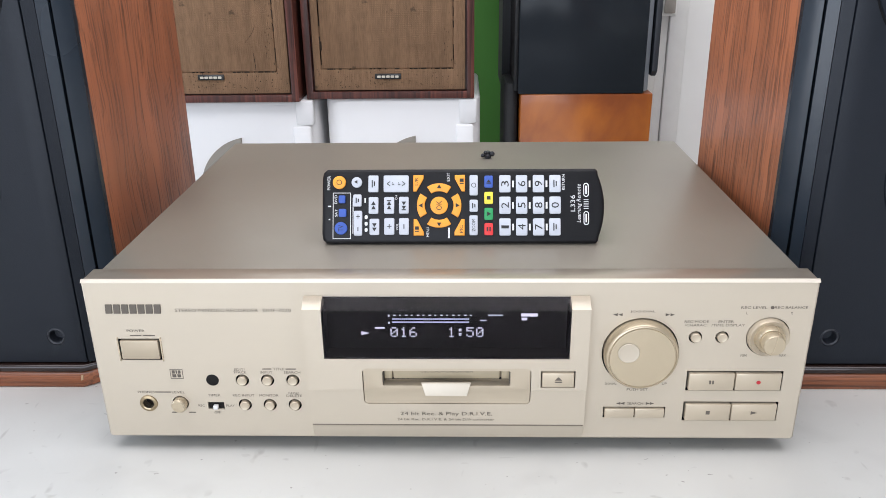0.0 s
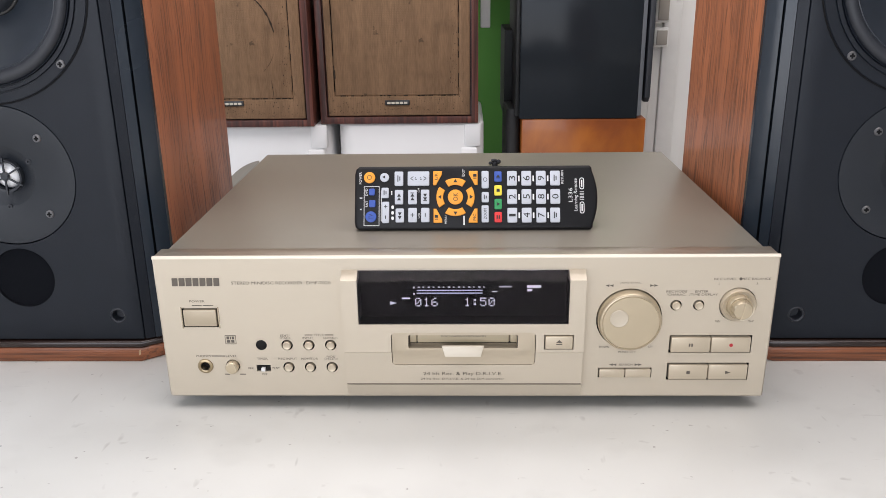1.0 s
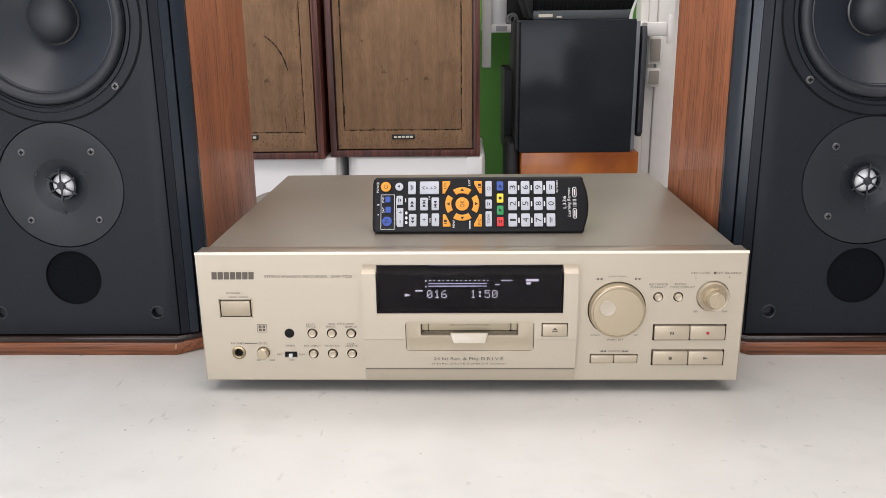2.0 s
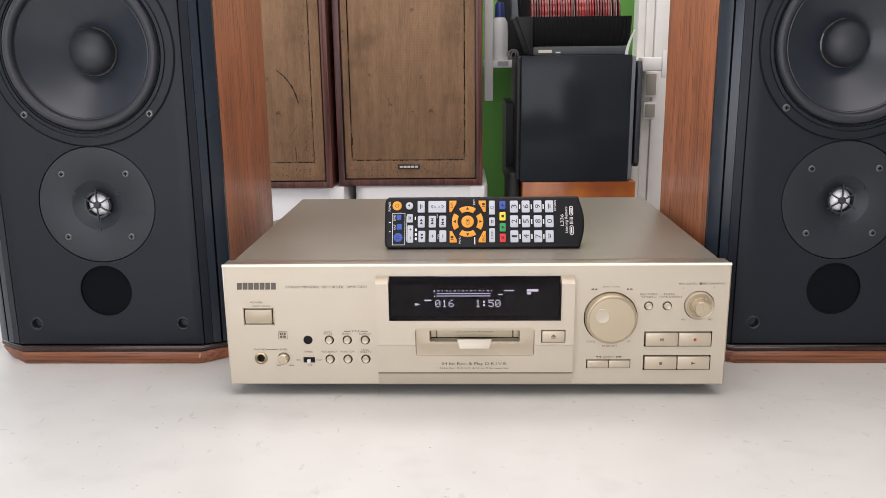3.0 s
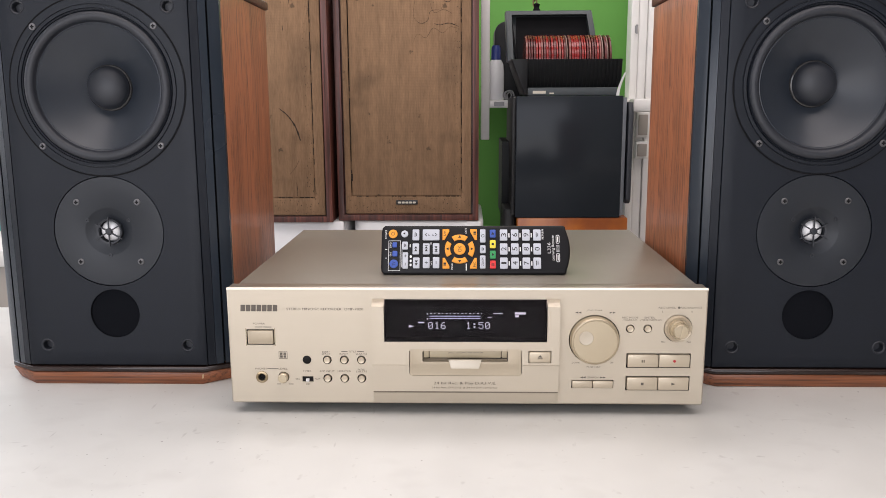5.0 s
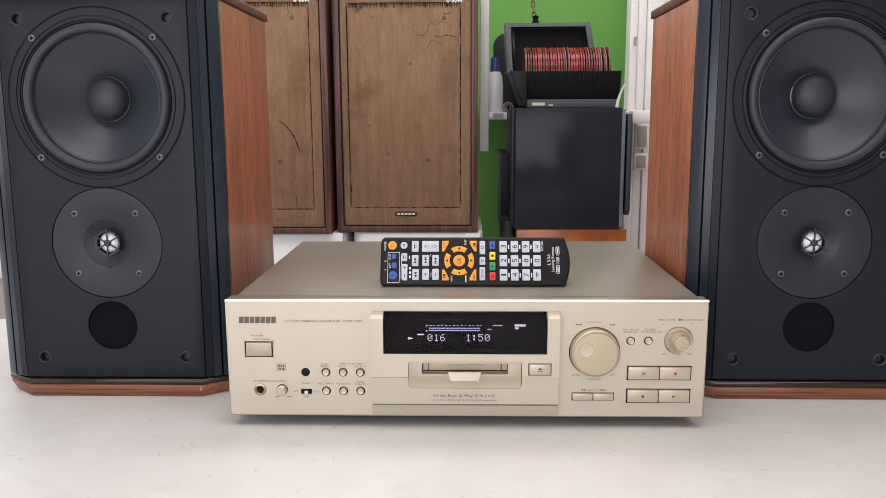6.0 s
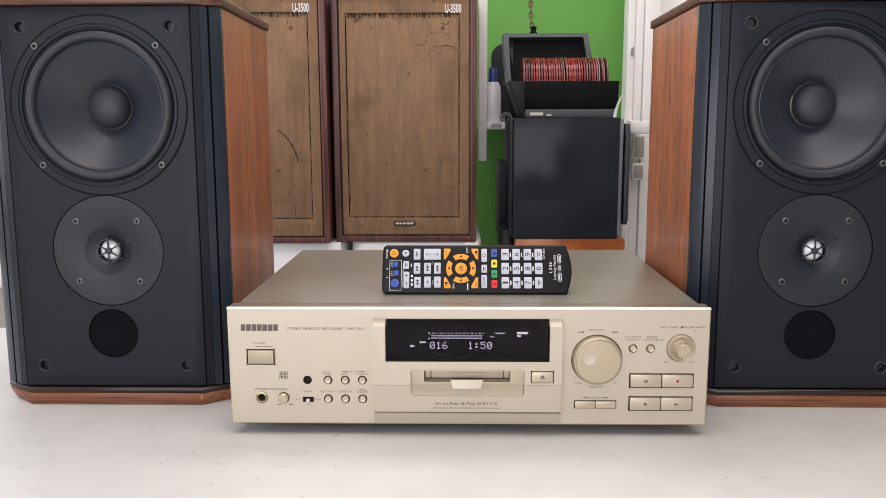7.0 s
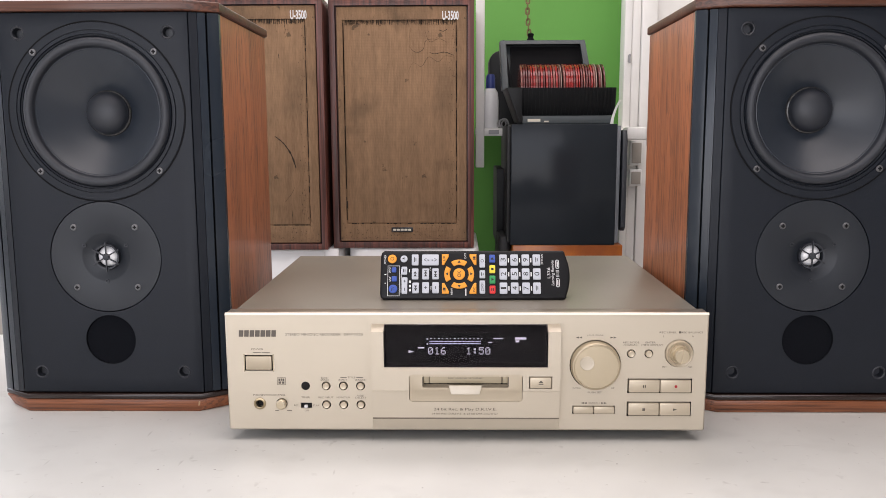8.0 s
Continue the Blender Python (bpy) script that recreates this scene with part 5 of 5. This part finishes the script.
for q in range(30):
    zc = 0.485 + q * 0.0125
    lk = rounded(-0.0058, 0.0058, -0.0095, 0.0095, 0.0054, 4)
    inn = rounded(-0.0018, 0.0018, -0.0060, 0.0060, 0.0017, 4)
    one = bmesh.new()
    for yy in (-0.0012, 0.0012):
        vo, vi = [one.verts.new((p[0], yy, p[1])) for p in lk], [one.verts.new((p[0], yy, p[1])) for p in inn]
        for k in range(len(vo)):
            one.faces.new((vo[k], vo[k - 1], vi[k - 1], vi[k]))
    one.verts.ensure_lookup_table()
    n = len(lk)
    for k in range(n):
        k2 = (k - 1) % n
        one.faces.new((one.verts[k], one.verts[k2], one.verts[2 * n + k2], one.verts[2 * n + k]))
        one.faces.new((one.verts[n + k], one.verts[n + k2], one.verts[3 * n + k2], one.verts[3 * n + k]))
    sway = -0.004 * math.sin(q * 0.35)
    for v in one.verts:
        if q % 2:
            v.co = Vector((v.co.y, v.co.x, v.co.z))
        v.co += Vector((sway, 0, zc))
    merge(b, one)
part("links", b, RUST, chain)
part("clamp", turned_z(0.004, 0, [(0, 0.455), (0.008, 0.457), (0.010, 0.466), (0.006, 0.474), (0.008, 0.482), (0, 0.486)], 12), GROOVE, chain, "small dark clamp")

# ---------------------------------------------------------------- disc sorter on the black speaker
rack = thing("disc_rack", pose(0.2287, 1.0638, 0.2946), "open charcoal disc case full of red discs on the black speaker", "disc rack")
part("plinth", prism([(-0.0930, 0.0), (0.1000, 0.0), (0.1000, 0.16), (-0.0930, 0.16)], 0.0, 0.018, "z", 0.002), SLATE_PLASTIC, rack, "slate grey base")
part("print_bar", box(-0.082, -0.054, -0.0006, 0.0, 0.005, 0.011), PALE_PRINT, rack)
part("print_bar", box(-0.046, -0.036, -0.0006, 0.0, 0.004, 0.007), PALE_PRINT, rack)
tray = part("tray", prism([(-0.012, 0.0775), (-0.004, 0.040), (0.012, 0.0185), (0.15, 0.0185), (0.15, 0.0775), (0.13, 0.0775), (0.13, 0.030), (0.02, 0.030), (0.008, 0.046), (-0.002, 0.0775)], -0.0950, 0.1080, "x", 0.0015), TRAY_BLACK, rack, "curved ribbed black front tray")
for q in range(24):
    x = -0.0900 + q * 0.0082
    part("rib", prism([(-0.0135, 0.0765), (-0.0055, 0.040), (0.009, 0.0190), (0.012, 0.0190), (-0.002, 0.041), (-0.010, 0.0765)], x, x + 0.0034, "x"), TRAY_BLACK, tray)
part("side_cheek", prism([(-0.1290, 0.078), (-0.0945, 0.078), (-0.0945, 0.003), (-0.1010, 0.003)], -0.014, 0.15, "y", 0.002), TRAY_BLACK, rack, "black tapered side cheek")
rng = random.Random(11)
n = 34
for q in range(n):
    x = -0.0965 + q * 0.0055
    b = bmesh.new()
    rr, yc, zc, tk = 0.058 + rng.uniform(-0.0012, 0.0012), 0.070, 0.0745, rng.uniform(0.0036, 0.0051)
    tone = rng.choice((DISC_RED, DISC_RED, DISC_DARK, DISC_DARK, DISC_ROSE, DISC_RED, DISC_RED, DISC_ROSE, DISC_DARK, DISC_PALE)) if q else DISC_ROSE
    tk = 0.0018 if tone == DISC_PALE else tk
    prism([(yc + rr * math.cos(2 * math.pi * k / 30), zc + rr * math.sin(2 * math.pi * k / 30)) for k in range(30)], x, x + tk, "x", 0.0006, 1, b)
    part("disc", b, tone, rack)
# raised lid: a shallow open box tipped back
lid = cut(box(-0.1210, 0.0790, 0, 0.05, 0, 0.140, 0.003, 2), box(-0.1070, 0.0660, -0.1, 0.034, 0.004, 0.129))
for v in lid.verts:
    sx = 1 + 0.07 * (1 - v.co.z / 0.14)
    v.co = Vector((v.co.x * sx - 0.014 + 0.012 * (1 - v.co.z / 0.14), 0.128 + v.co.y + v.co.z * 0.25, 0.0780 + v.co.z * 0.84))
part("case_lid", lid, SLATE_PLASTIC, rack, "slate grey open case lid")
part("lid_lining", prism([(0.160, 0.084), (0.152, 0.084), (0.178, 0.182), (0.186, 0.182)], -0.109, 0.066, "x"), GROOVE, rack, "black lid lining")
for x0, x1 in ((-0.1290, -0.1235), (0.0590, 0.0640)):
    bead = box(x0, x1, 0.134, 0.148, 0.080, 0.1965, 0.001)
    for v in bead.verts:
        v.co.y += (v.co.z - 0.08) * 0.29
        v.co.x += 0.018 * (1 - (v.co.z - 0.08) / 0.1165)
    part("lid_bead", bead, GROOVE, rack, "dark groove of the lid rim")

# loose white strap beside the tray, and a hook on the door frame
strap = thing("plastic_strap", pose(0.2287, 1.0542, 0.2945), "loose white plastic strap standing on the black speaker", "strap")
b = bmesh.new()
rows = []
for q in range(9):
    u = q / 8
    x, z, w = 0.1010 + 0.016 * u ** 1.6, 0.0002 + 0.050 * u, 0.0035 - 0.0014 * u
    rows.append([b.verts.new((x + dx, 0.004 + dy, z)) for dx, dy in ((-w, 0), (w, 0.002), (w, 0.0035), (-w, 0.0015))])
for r0, r1 in zip(rows, rows[1:]):
    for k in range(4):
        b.faces.new((r0[k], r0[(k + 1) % 4], r1[(k + 1) % 4], r1[k]))
b.faces.new(rows[0])
b.faces.new(rows[-1])
part("strap_band", b, WHITE_PLASTIC, strap)
hook = thing("door_hook", pose(0.4345, 1.4028, 0.460), "small grey metal hook screwed to the door frame", "hook")
part("hook_plate", box(-0.0035, 0.0035, -0.003, 0.0, -0.009, 0.009, 0.001), STEEL_GREY, hook)
part("hook_arm", turned_z(0.0, -0.009, [(0, -0.012), (0.0028, -0.011), (0.0020, 0.004), (0.0034, 0.010), (0, 0.012)], 10), STEEL_GREY, hook)

# sockets on the white wall moulding
for z0, z1 in ((0.158, 0.222), (0.104, 0.148)):
    s = thing("wall_socket", pose(0.4540, 1.395, z0 + 0.031), "cream plastic surface-mounted wall socket box", "socket")
    part("box_body", box(-0.017, 0.015, -0.030, -0.0053, 0, z1 - z0, 0.003), METAL_WHITE, s)
    part("cover", box(-0.013, 0.011, -0.034, -0.0302, 0.006, z1 - z0 - 0.006, 0.0015), BEIGE, s, "beige socket cover")
s = thing("switch_box", pose(0.5370, 1.4370, 0.366), "white surface-mounted switch box", "switch")
part("box_body", box(-0.03, 0.03, -0.03, 0, 0, 0.09, 0.004), METAL_WHITE, s)
part("rocker", box(-0.010, 0.012, -0.034, -0.0302, 0.03, 0.06, 0.002), WHITE_PLASTIC, s)

# ---------------------------------------------------------------- far left: counter with a white bin and a teal carton
cn = thing("counter", pose(-1.354, 1.055, 0.021), "grey-beige painted counter with a white worktop", "counter")
part("counter_body", box(-0.60, 0.55, -0.15, 0.45, FLOOR_Z - 0.021, -0.070, 0.004), BEIGE, cn)
part("worktop", box(-0.61, 0.56, -0.17, 0.46, -0.0695, -0.035, 0.004), EDGE_WHITE, cn)
tc = thing("carton", pose(-1.204, 1.131, -0.0135), "teal printed cardboard carton on the counter", "carton")
part("carton_body", box(-0.22, 0.105, 0, 0.2, 0, 0.150, 0.003), TEAL, tc)
for q in range(3):
    part("print_bar", box(0.03, 0.09, -0.0015, -0.0002, 0.035 + q * 0.034, 0.055 + q * 0.034), PALE_PRINT, tc)
